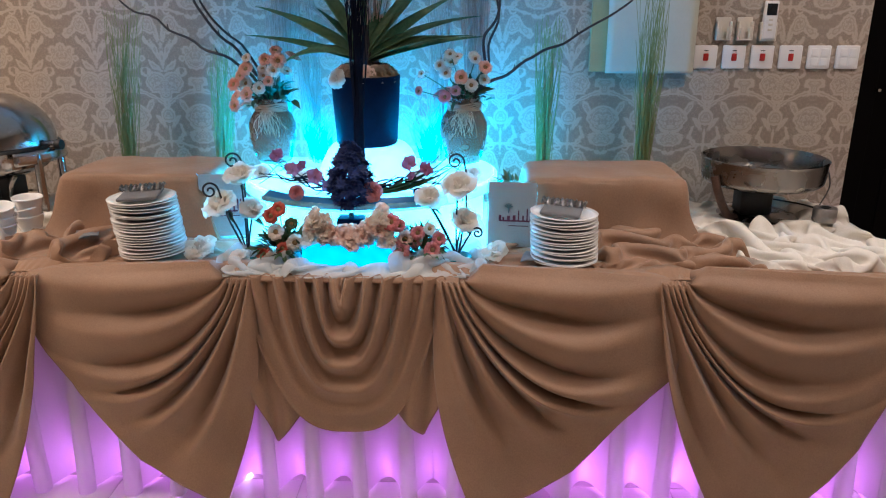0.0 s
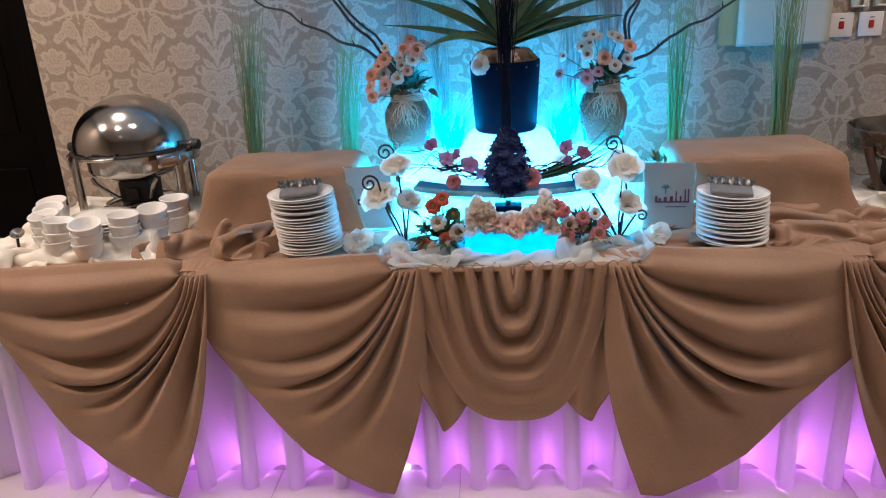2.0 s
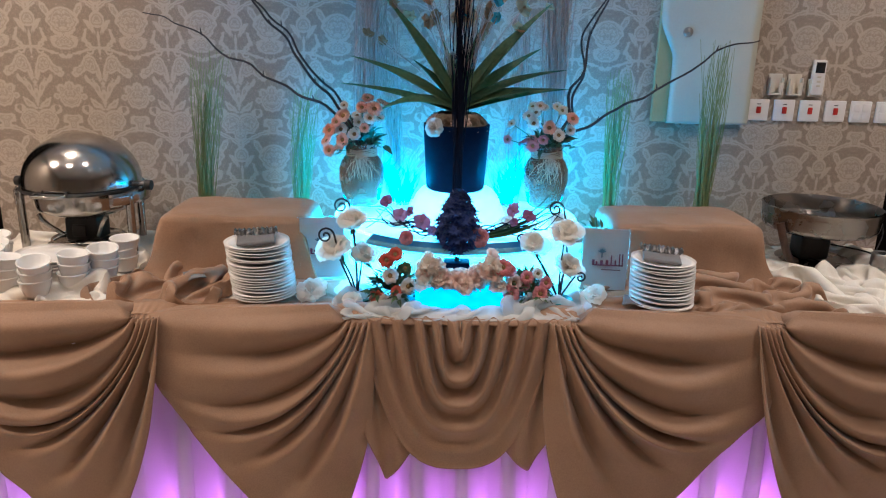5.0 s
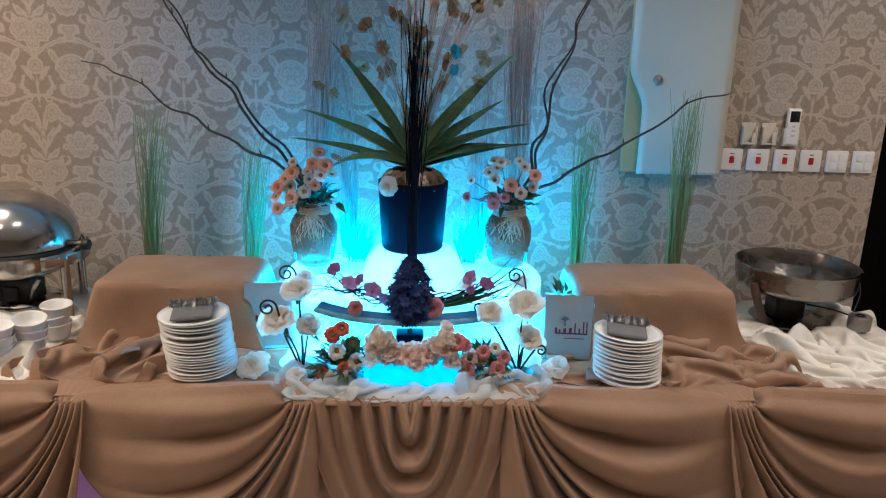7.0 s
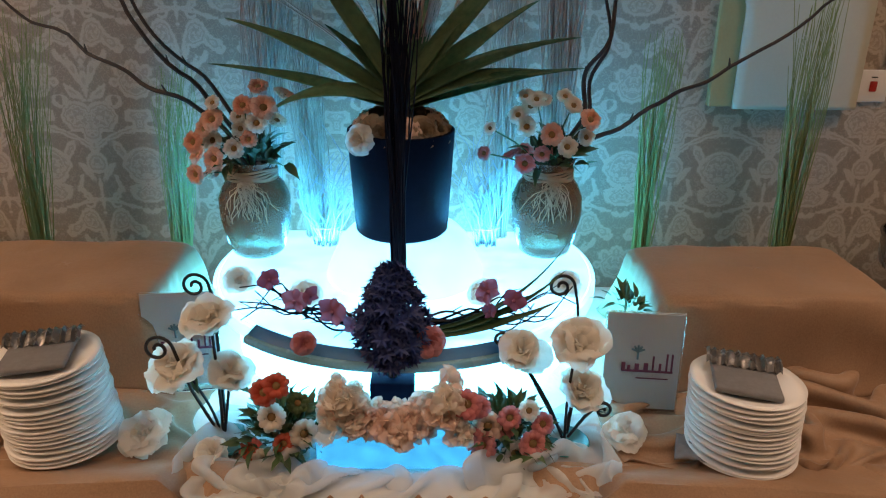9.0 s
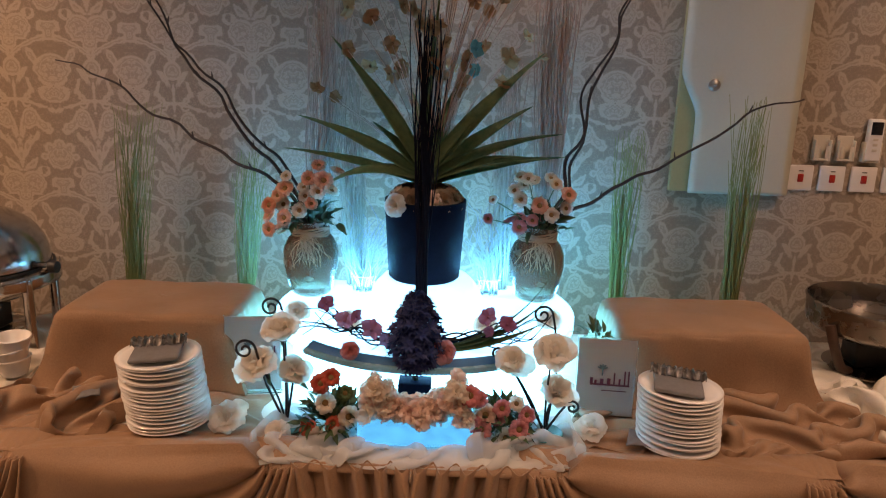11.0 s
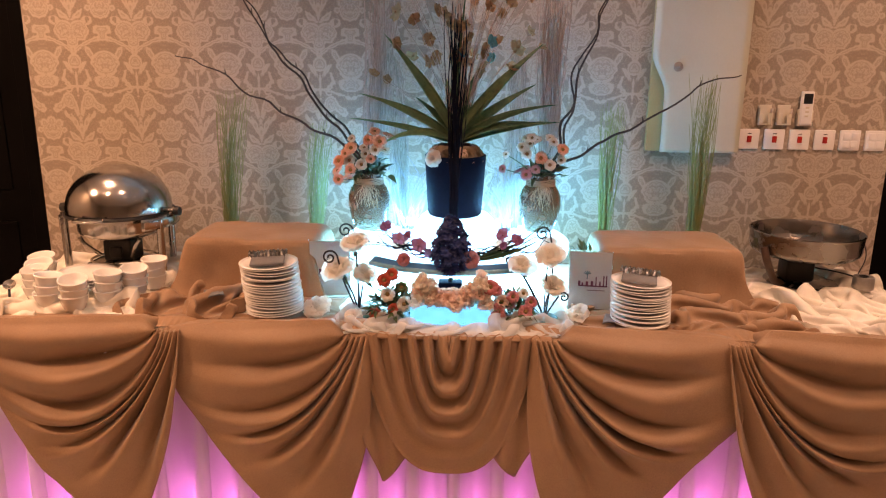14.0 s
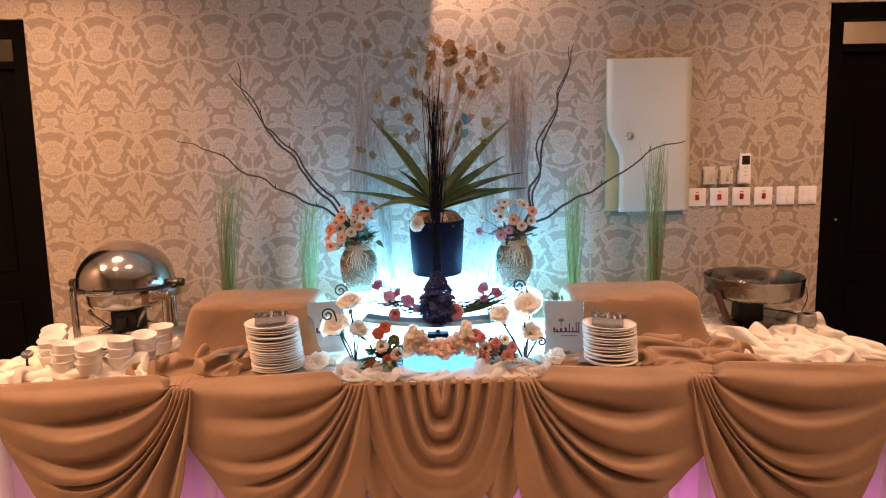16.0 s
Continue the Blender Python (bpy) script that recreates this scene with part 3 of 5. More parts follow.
for lx in (-0.735, -1.82):
    tagged(part("led_strip", Geo().box((lx - 0.016, 2.046, 0.002), (lx + 0.016, 2.062, 0.014), 0.004), M_LED_END), "bright end of a violet light strip under the skirt", "light strip", "LED strips under the table")

# ---- swags ----
def swag(pin_x, outline, sag, folds, seed, mirror):
    """Cloth pinned at one point, its pleats fanning out from the pin to the outline (x, z); mirrored about the middle of the table if asked."""
    g = Geo()
    front = TABLE_F - 0.028
    NS, NR = 210, 50

    def fan(a, b):
        # a: 0 top edge .. 1 the edge of the tail; b: 0 pin .. 1 outline
        t = b ** 0.85
        ox, oz = along(outline, a ** 1.55)     # most folds rise to the upper corner
        px, pz = pin_x - 0.045 + 0.095 * a, TOP + 0.004 - 0.006 * math.sin(math.pi * a)
        s = sag * smooth01(a / 0.45) * (1 - a) ** 0.9
        x = lerp(px, ox, t)
        z = lerp(pz, oz, t) - s * (4 * t * (1 - t)) ** 0.75 * (1 - 0.25 * t)
        z += 0.040 * smooth01(t / 0.07) * (1 - t) ** 0.6 * (1 - smooth01(a / 0.10))
        x += 0.05 * a ** 3 * math.sin(math.pi * t)     # the tail's outer edge bellies out
        w = noise.noise(Vector((a * 2.3 + seed, t * 1.4, seed))) * 1.1
        ph = 2 * math.pi * (folds * max(0.0, a - 0.04) ** 0.95) + w * smooth01(t * 2)
        round_ = math.sin(ph + 0.6 * math.sin(ph))
        ridge = 0.70 * round_ + 0.30 * (2.2 * abs(math.sin(ph / 2 + 0.4)) ** 0.75 - 1.2)     # broad ridges, narrow valleys
        amp = 0.014 + 0.027 * smooth01(t / 0.35) - 0.039 * smooth01((t - 0.38) / 0.55)
        amp *= 0.85 + 0.5 * noise.noise(Vector((a * 4.1 + 3 * seed, t * 1.1, 2)))
        amp *= smooth01(a / 0.12)
        fine = 0.005 * noise.noise(Vector((x * 7, z * 7, seed)))
        y = front + 0.018 * (1 - smooth01(a / 0.08)) - 0.008 * a - 0.055 * (1 - max(z, 0) / TOP) - 0.016 * math.sin(math.pi * t) * smooth01(a / 0.1) - amp * ridge + fine
        return x, y, max(z, 0.004)

    def point(a, b):
        # the first tenth lies back on the table and rolls over its edge
        if a >= 0.1:
            return fan((a - 0.1) / 0.9, b)
        k = 1 - a / 0.1
        e = fan(0.0, b)
        back = 0.095 + 0.02 * math.sin(3 * b + seed)
        z = lerp(e[2], TOP + 0.005, smooth01(k * 1.1)) + 0.004 * noise.noise(Vector((b * 8 + seed, k * 3, 1))) * (1 - k)
        return e[0], e[1] + back * k ** 0.9, max(z, TOP + 0.0045)

    f = lambda p: (2 * MID - p[0], p[1], p[2]) if mirror else p
    g.grid(NS, NR, lambda a, b: f(point(a, b)))
    ob = tagged(part("swag", g, M_TAN, thick=0.0025), "tan satin swag pinned in fanned pleats to the table edge", "drapery", "swags along the table front")

    def knot(a, b):
        # the gathered knot of small pleats at the pin
        x = pin_x + (a - 0.5) * lerp(0.165, 0.105, b)
        z = TOP + 0.009 - 0.030 * b + 0.012 * math.sin(math.pi * a) * (1 - b)
        y = front - 0.014 - 0.006 * math.sin(2 * math.pi * 7 * a) * math.sin(math.pi * b) + 0.115 * (1 - b) ** 2 + 0.010 * b ** 4 + 0.022 * abs(2 * a - 1) ** 5
        return x, y, z
    part("knot", Geo().grid(60, 10, lambda a, b: f(knot(a, b))), M_TAN, ob, "gathered pleats at the pin", thick=0.002)
    return ob


OUT_A = [(-2.10, 0.742), (-2.04, 0.70), (-1.985, 0.645), (-1.92, 0.515), (-1.855, 0.38), (-1.765, 0.237), (-1.685, 0.155), (-1.60, 0.085), (-1.515, 0.028), (-1.45, 0.005)]
OUT_B = [(-1.31, 0.745), (-1.315, 0.60), (-1.28, 0.535), (-1.177, 0.377), (-1.104, 0.27), (-1.012, 0.161), (-0.894, 0.081), (-0.80, 0.03), (-0.75, 0.02)]
# the two to the east, as seen in a mirror at the middle of the table
OUT_C = [(-1.31, 0.745), (-1.34, 0.58), (-1.328, 0.479), (-1.184, 0.326), (-1.042, 0.155), (-0.93, 0.08), (-0.80, 0.015), (-0.735, 0.02)]
OUT_D = [(-2.075, 0.742), (-2.05, 0.69), (-2.015, 0.61), (-1.929, 0.374), (-1.878, 0.249), (-1.80, 0.14), (-1.722, 0.052), (-1.60, 0.01), (-1.48, 0.0)]
swag(-1.31, OUT_A, 0.44, 6.5, 1.7, False)
swag(-0.68, OUT_B, 0.36, 6.0, 7.3, False)
swag(-1.31, OUT_D, 0.44, 6.5, 6.7, True)
swag(-0.68, OUT_C, 0.36, 6.0, 12.3, True)


def cowl(a, b):
    """Middle swag: nested U-shaped folds with upright sides; a: 0 inner .. 1 outer fold, b along each fold."""
    th = math.pi * b
    w = lerp(0.001, 0.300, a ** 1.12)
    d = lerp(0.010, 0.485, a ** 0.82)
    c, s = math.cos(th), math.sin(th)
    u = math.copysign(abs(c) ** 0.72, c)
    x = MID - 0.005 - w * u * (1 - 0.05 * a * s)
    x += 0.006 * noise.noise(Vector((a * 6, b * 2.5, 4)))
    z = TOP + 0.008 - d * (1 - abs(u) ** 3) ** 0.85
    ph = 2 * math.pi * 5.2 * a - 1.2 + 0.8 * noise.noise(Vector((a * 3, b * 2, 9))) * smooth01(a * 4)
    ridge = math.sin(ph + 0.4 * math.sin(ph))
    deep = (0.018 + 0.010 * (1 - a)) * (1 - 0.8 * smooth01((a - 0.45) / 0.45) * smooth01(s * 1.3 - 0.2)) * smooth01(a / 0.05)
    y = TABLE_F - 0.026 - 0.036 * s * (1 - 0.3 * a) - deep * ridge - 0.03 * (TOP - z)
    return x, y, z


def hem_band(a, b):
    """The cowl's top turned back over the table edge."""
    x = MID + lerp(-0.33, 0.33, a)
    return x, lerp(TABLE_F - 0.034, TABLE_F - 0.007, b), TOP + 0.003 - 0.011 * (1 - b) ** 3 + 0.003 * (1 - b) * b * 4 + 0.0015 * noise.noise(Vector((a * 30, b, 5)))


middle = tagged(part("swag", Geo().grid(170, 110, cowl), M_TAN, thick=0.0025), "tan satin swag hanging in nested U-shaped folds", "drapery", "swags along the table front")
part("turned_edge", Geo().grid(90, 8, hem_band), M_TAN, middle, thick=0.002)
for sx, tip in ((-1, 0.21), (1, 0.245)):
    def tail(a, b, sx=sx, tip=tip):
        x0 = MID + sx * lerp(0.322, 0.12, a)
        bottom = lerp(0.44, tip, 1 - abs(a - 0.42) / 0.42) if a < 0.42 else lerp(tip, 0.36, (a - 0.42) / 0.58)
        z = lerp(TOP, bottom, b)
        return x0 + sx * 0.012 * math.sin(5 * b), TABLE_F - 0.020 - 0.012 * math.sin(13 * a) - 0.03 * b, z
    part("tail", Geo().grid(28, 30, tail), M_TAN, middle, "pointed tan tail", thick=0.0025)

# tan cloth lying along the table edge under the swags
for x0, x1 in ((-1.46, -0.655), (-0.075, 0.73)):
    lay = Geo().grid(60, 14, lambda a, b, x0=x0, x1=x1: (lerp(x0, x1, a), lerp(TABLE_F - 0.010, TABLE_F + 0.15 + 0.02 * math.sin(9 * a), b), TOP + 0.0045 + 0.002 * noise.noise(Vector((a * 14, b * 5, x0)))))
    tagged(part("overlay_cloth", lay, M_TAN, thick=0.0015), "tan cloth laid flat along the table edge", "cloth", "overlay cloths")

# ---- risers under tan cloth ----
def riser(x0, x1, y0, y1, top, flow, seed):
    """A box under a cloth; the cloth falls down its sides with soft creases and runs out over the table on the outer side."""
    g = Geo()
    cx, cy, hx, hy = (x0 + x1) / 2, (y0 + y1) / 2, (x1 - x0) / 2, (y1 - y0) / 2

    def point(a, b):
        # square rings from the middle outwards
        th = 2 * math.pi * a
        c, s = math.cos(th), math.sin(th)
        k = (abs(c) ** 16 + abs(s) ** 16) ** (-1 / 16)
        if b < 0.5:
            r = 1 - (1 - b / 0.5) ** 1.9
            x, y = cx + hx * c * k * r, cy + hy * s * k * r
            wrinkle = 0.0025 * abs(math.sin(14 * (x - cx) + 2 * noise.noise(Vector((x * 4, y * 4, seed))))) ** 6
            z = top + 0.005 * noise.noise(Vector((x * 7, y * 7, seed))) + wrinkle - 0.012 * r ** 30
        else:
            d = (b - 0.5) / 0.5
            crease = 0.014 * d * noise.noise(Vector((th * 3.2, d * 0.8, seed))) + 0.005 * noise.noise(Vector((th * 5, d * 2.5, seed))) + 0.012 * d * d
            corner = (min(abs(c), abs(s)) * k) ** 8
            crease += 0.012 * math.exp(-((math.degrees(th) % 90 - 38 - 10 * d) / 6) ** 2) * smooth01(d * 2.5)
            out = 0.002 + 0.008 * (1 - (1 - min(1, d * 3)) ** 2) + 0.045 * d ** 3 * corner + crease + 0.05 * max(0, flow * c) * d ** 4
            x, y = cx + (hx + out) * c * k, cy + (hy + out) * s * k
            z = lerp(top - 0.012, TOP + 0.004, smooth01(d) * 0.3 + d * 0.7)
        return x, y, z

    g.grid(144, 40, point, close=True)
    ob = thing("riser", Matrix.Translation((0, 0, 0)), "low display riser box covered with tan cloth", "display riser", "risers on the table")
    part("cover", g, M_TAN, ob, thick=0.002)
    part("box", Geo().box((x0 + 0.03, y0 + 0.03, TOP + 0.004), (x1 - 0.03, y1 - 0.03, top - 0.03), 0.006), M_WOOD, ob)
    return ob


riser(-1.385, -0.892, 2.35, 2.67, 0.958, -1, 2.0)
riser(0.188, 0.695, 2.35, 2.67, 0.958, 1, 5.0)

# ---- chafing dish with dome, open chafing pan ----
def chafing(m, dome):
    ob = thing("chafing_dish", m, "round stainless steel chafing dish with closed roll-top dome" if dome else "open round stainless steel chafing pan without its lid", "chafing dish")
    R = 0.205 if dome else 0.210
    rim = 0.235 if dome else 0.215
    deep = 0.085
    if dome:
        bowl = [(0.001, rim - 0.112), (R * 0.30, rim - 0.111), (R * 0.52, rim - 0.105), (R * 0.70, rim - 0.090), (R * 0.79, rim - 0.078), (R * 0.81, rim - 0.068), (R * 0.82, rim - 0.012), (R * 0.97, rim - 0.008), (R + 0.004, rim - 0.004), (R, rim + 0.003), (0.001, rim + 0.003)]
    else:
        bowl = [(0.001, rim - deep - 0.012), (R * 0.5, rim - deep - 0.010), (R * 0.90, rim - deep - 0.004), (R * 0.968, rim - deep + 0.008), (R * 0.985, rim - deep + 0.020), (R, rim - 0.012), (R + 0.004, rim), (R - 0.002, rim + 0.003),
                (R - 0.008, rim - 0.012), (R - 0.014, rim - deep + 0.028), (R * 0.8, rim - deep + 0.012), (0.001, rim - deep + 0.010)]
    part("pan", Geo().lathe(bowl, 64), M_STEEL if dome else M_STEEL_DULL, ob)
    if dome:
        prof = [(R * 0.985, rim + 0.004), (R * 0.985, rim + 0.02)]
        for i in range(1, 15):
            a = math.pi / 2 * i / 14
            prof.append((max(0.001, R * 0.985 * math.cos(a)), rim + 0.02 + 0.170 * math.sin(a)))
        part("dome", Geo().lathe(prof, 64), M_STEEL, ob, "polished rolling dome lid")
        part("rim_band", Geo().lathe([(R + 0.005, rim - 0.006), (R + 0.009, rim), (R + 0.005, rim + 0.007)], 64), M_BLACK_METAL, ob)
        part("handle", Geo().tube(curve([(-0.055, -R - 0.003, rim + 0.008), (-0.05, -R - 0.035, rim + 0.002), (0.045, -R - 0.035, rim + 0.002), (0.05, -R - 0.003, rim + 0.008)], 20), 0.006, 8), M_STEEL, ob, "chrome lid handle")
        for sx in (-1, 1):
            hub = part("pivot", Geo().tube([(sx * R * 0.98, 0, rim + 0.006), (sx * (R + 0.035), 0, rim + 0.006)], 0.014, 16), M_STEEL, ob)
            part("knob", Geo().tube([(sx * (R + 0.03), 0, rim + 0.006), (sx * (R + 0.05), 0, rim + 0.006)], [0.02, 0.018], 16), M_BLACK_METAL, hub, "black pivot knob")
        for mid in (0, 180):
            def band(a, b, mid=mid):
                th = radians(mid + lerp(-42, 42, a))
                return (R + 0.020) * math.cos(th), (R + 0.020) * math.sin(th), rim + lerp(-0.050, -0.004, b)
            part("frame_band", Geo().grid(24, 4, band), M_STEEL, ob, "steel carrying frame", thick=0.004)
        for ax, ay in ((-0.98, -0.22), (0.90, -0.36), (-0.55, 0.85), (0.55, 0.85)):
            x, y = ax * (R + 0.02), ay * R
            part("leg", Geo().tube(curve([(x * 0.97, y, rim - 0.01), (x, y, rim - 0.03), (x, y, 0.08), (x * 1.0, y, 0.0)], 12), 0.015, 12), M_STEEL, ob)
        part("shelf_ring", Geo().lathe([(R * 0.62, 0.03), (R * 0.64, 0.038), (R * 0.60, 0.04)], 40), M_STEEL, ob)
        part("burner_box", Geo().box((-0.062, -0.05, 0.034), (0.058, 0.05, 0.122), 0.006).box((-0.030, -0.062, 0.050), (0.020, -0.048, 0.095), 0.004), M_BLACK_METAL, ob, "dark burner housing")
        part("burner_tray", Geo().box((-0.115, -0.085, 0.022), (0.115, 0.085, 0.032), 0.003), M_STEEL_DULL, ob)
        for sx in (-1, 1):
            part("strut", Geo().tube(curve([(sx * 0.125, -0.10, 0.142), (sx * 0.105, -0.10, 0.112), (sx * 0.066, -0.06, 0.060)], 8), 0.008, 8), M_STEEL, ob)
    else:
        part("pedestal", Geo().box((-0.078, -0.05, 0.012), (0.034, 0.05, rim - deep - 0.008), 0.012), M_BLACK_METAL, ob, "dark boxed burner housing")
        part("hinge_bracket", Geo().tube(curve([(-R * 0.93, -0.09, rim - 0.05), (-R * 0.86, -0.10, 0.11), (-R * 0.66, -0.08, 0.03), (-0.10, -0.06, 0.008)], 12), 0.015, 10), M_BROWN, ob, "brown hinge bracket")
        part("base_plate", Geo().lathe([(0.001, 0.0), (0.135, 0.0), (0.14, 0.006), (0.12, 0.012), (0.001, 0.014)], 48), M_STEEL_DULL, ob)
        part("bracket", Geo().tube(curve([(0.03, -0.05, 0.075), (0.11, -0.10, 0.07), (0.14, -0.15, 0.068)], 10), 0.0032, 8).tube(curve([(R, -0.03, rim - 0.02), (R - 0.005, -0.08, 0.13), (R - 0.07, -0.155, 0.07)], 10), 0.0022, 8), M_BLACK_METAL, ob)
        tin = part("fuel_holder", Geo().lathe([(0.001, 0.02), (0.036, 0.02), (0.038, 0.024), (0.038, 0.066), (0.035, 0.069), (0.03, 0.066), (0.001, 0.062)], 28, (0.155, -0.18, 0.012)), M_TIN, ob)
        part("cap", Geo().lathe([(0.012, 0.0), (0.018, 0.004), (0.012, 0.006)], 20, (0.155, -0.18, 0.0775)), M_BLACK_METAL, tin)
    return ob


chafing(pose(-1.74, 2.60, TOP + 0.030, 0, 0, -4), True)
chafing(pose(1.035, 2.62, TOP + 0.020, 0, 0, 0), False)

# ---- crumpled cloths ----
def buckle(w, h, ex, ey, cell, wave, seed, lift, stiff, steps=90):
    """Points of a cloth pushed together on a flat board until it buckles into folds (springs with a limit on bending)."""
    rng = np.random.RandomState(seed)
    n, m = int(w * ex / cell) + 1, int(h * ey / cell) + 1
    U, V = np.meshgrid(np.linspace(0, 1, n), np.linspace(0, 1, m), indexing="ij")
    z = np.zeros_like(U)
    for _ in range(26):
        # folds lie across the direction that is pushed together most
        a = math.atan2(ey - 1, ex - 1) * rng.choice((-1, 1)) + rng.normal(0, 0.45)
        k = 2 * math.pi / (wave * rng.uniform(0.7, 1.6))
        z += np.sin(k * (U * w * math.cos(a) + V * h * math.sin(a)) + rng.uniform(0, 6.28))
    z = np.abs(z)
    P = np.stack([U * w, V * h, lift * z / z.std()], -1)
    Q = P.copy()
    links = [(di, dj, cell * math.hypot(di, dj), k) for di, dj, k in ((1, 0, 1.0), (0, 1, 1.0), (1, 1, 0.6), (1, -1, 0.6), (3, 0, 0.5), (0, 3, 0.5), (6, 0, 0.4), (0, 6, 0.4))]
    for step in range(steps):
        P, Q = P + (P - Q) * 0.86, P.copy()
        P[..., 2] -= 0.00013
        for it in range(4):
            for di, dj, rest, k in links:
                a0, a1 = slice(0, n - di), slice(di, n)
                b0, b1 = (slice(0, m - dj), slice(dj, m)) if dj >= 0 else (slice(-dj, m), slice(0, m + dj))
                d = P[a1, b1] - P[a0, b0]
                L = np.sqrt((d * d).sum(-1, keepdims=True)) + 1e-9
                f = d * (0.35 * k * (1 - rest / L))
                if max(di, dj) >= 3:
                    f = np.where(L < rest * (0.88 if max(di, dj) == 3 else stiff), f, 0)
                D = np.zeros_like(P)
                D[a0, b0] += f
                D[a1, b1] -= f
                P = P + D
            P = np.clip(P, (0, 0, 0), (w, h, 1))
    for _ in range(2):
        S = np.pad(P, ((1, 1), (1, 1), (0, 0)), mode="edge")
        P = 0.4 * P + 0.15 * (S[:-2, 1:-1] + S[2:, 1:-1] + S[1:-1, :-2] + S[1:-1, 2:])
    return P


def heap(x0, x1, y0, y1, excess, seed, material, label, wave=0.15, lift=0.026, stiff=0.78, cell=0.008, low=1.0, name="crumpled_cloth", skew=0.0):
    """A heaped cloth with an uneven outline, lying on the table."""
    ex, ey = excess if isinstance(excess, tuple) else (excess, excess)
    P = buckle(x1 - x0, y1 - y0, ex, ey, cell, wave, seed, lift, stiff)
    n, m = P.shape[:2]

    def point(a, b):
        x, y, z = P[round(a * (n - 1)), round(b * (m - 1))]
        e = min(a, 1 - a) * (x1 - x0) * ex, min(b, 1 - b) * (y1 - y0) * ey
        z *= smooth01(min(e) / 0.035)
        x, y = x0 + float(x), y0 + float(y)
        wx, wy = 0.035 * noise.noise(Vector((y * 8, 0.5, seed))), 0.025 * noise.noise(Vector((x * 8, 3.5, seed)))
        wx += skew * (y - (y0 + y1) / 2)
        return x + wx, max(y + wy, y0 - 0.01), TOP + 0.0045 + low * float(z)
    return tagged(part(name, Geo().grid(n, m, point), material, thick=0.0015), label, "cloth")


heap(-1.49, -1.05, 2.06, 2.37, (1.75, 1.3), 3, M_TAN_CRUSHED, "crumpled tan cloth heaped on the table beside plates", wave=0.17, skew=0.5)
heap(-1.07, -0.76, 2.06, 2.32, 1.25, 4, M_TAN_CRUSHED, "tan cloth spread in low folds under a plate stack", low=0.3)
heap(0.05, 0.37, 2.06, 2.30, (1.2, 1.5), 5, M_TAN_CRUSHED, "tan cloth spread in folds under a plate stack", low=0.7)
heap(0.35, 0.84, 2.06, 2.46, (1.25, 1.85), 8, M_TAN_CRUSHED, "crumpled tan cloth heaped on the table beside plates", wave=0.16, skew=-0.3)
heap(-2.09, -1.47, 2.06, 2.82, (1.2, 1.45), 11, M_WHITE_CLOTH, "crumpled white cloth under the chafing dish", low=0.7, cell=0.011)
heap(-2.10, -1.84, 2.03, 2.30, (1.7, 1.25), 12, M_WHITE_CLOTH, "crumpled white napkin at the table corner", skew=-0.2)
heap(-1.67, -1.48, 2.06, 2.20, 1.3, 15, M_WHITE_CLOTH, "folded white napkin beside the bowls", wave=0.2, stiff=0.85)
heap(0.77, 1.34, 2.05, 2.48, (1.6, 1.5), 13, M_WHITE_CLOTH, "heap of crumpled cream satin cloth round the open pan", wave=0.15, stiff=0.80, skew=-0.45)
heap(0.76, 0.96, 2.44, 2.80, (1.25, 1.5), 16, M_WHITE_CLOTH, "crumpled cream satin cloth beside the open pan", low=0.8)
heap(1.14, 1.34, 2.42, 2.82, (1.3, 1.75), 14, M_WHITE_CLOTH, "crumpled cream satin cloth behind the open pan")
# grey paper napkins lying on the crumpled tan cloth
for nx, ny, nz, turn in ((-1.225, 2.19, 0.800, 25), (0.185, 2.085, 0.775, -20)):
    fold = Geo().grid(14, 12, lambda a, b: (lerp(-0.032, 0.032, a), lerp(-0.032, 0.032, b), 0.006 * math.sin(3 * a + 2 * b) + 0.004 * noise.noise(Vector((a * 5, b * 5, 2)))))
    tagged(part("paper_napkin", fold, M_NAPKIN, thick=0.003, m=pose(nx, ny, nz, 8, -6, turn)), "folded grey paper napkin lying on tan cloth", "napkin", "paper napkins")

SOFT = dict(wave=0.11, lift=0.020, stiff=0.8, cell=0.007, low=1.1, name="crumpled_gauze")
heap(-0.75, -0.47, 1.992, 2.24, 1.5, 21, M_GAUZE, "crumpled white gauze along the front of the display", **SOFT)
heap(-0.26, 0.03, 1.992, 2.24, 1.5, 22, M_GAUZE, "crumpled white gauze along the front of the display", **SOFT)
heap(-0.73, -0.01, 1.957, 2.055, 1.5, 23, M_GAUZE, "strip of crumpled white gauze before the blue block", **dict(SOFT, low=0.55))
heap(-0.66, -0.34, 1.990, 2.07, 1.4, 24, M_GAUZE, "loose puff of white gauze before the blue block", **dict(SOFT, low=0.6))

# ---- plates and bowls ----
PLATE = Geo().lathe([(0.001, 0.003), (0.055, 0.003), (0.058, 0.0), (0.062, 0.003), (0.085, 0.010), (0.100, 0.0135), (0.1005, 0.016), (0.084, 0.0135), (0.06, 0.0065), (0.001, 0.006)], 48).mesh("plate", M_CHINA)


def plates(x, y, z, count, lean, step):
    rnd = random.Random(int(1000 * (x + 5)))
    for i in range(count):
        m = Matrix.Translation((x + lean[0] * i + rnd.uniform(-0.0015, 0.0015), y + lean[1] * i + rnd.uniform(-0.0015, 0.0015), z + step * i)) @ pose(0, 0, 0, lean[2] + rnd.uniform(-0.3, 0.3), lean[3], rnd.uniform(0, 360))
        ob = part("plate", PLATE, None, None, m=m)
        tagged(ob, "round white china plate in a tall stack", "plate", "stacked plates")
    return z + step * (count - 1)


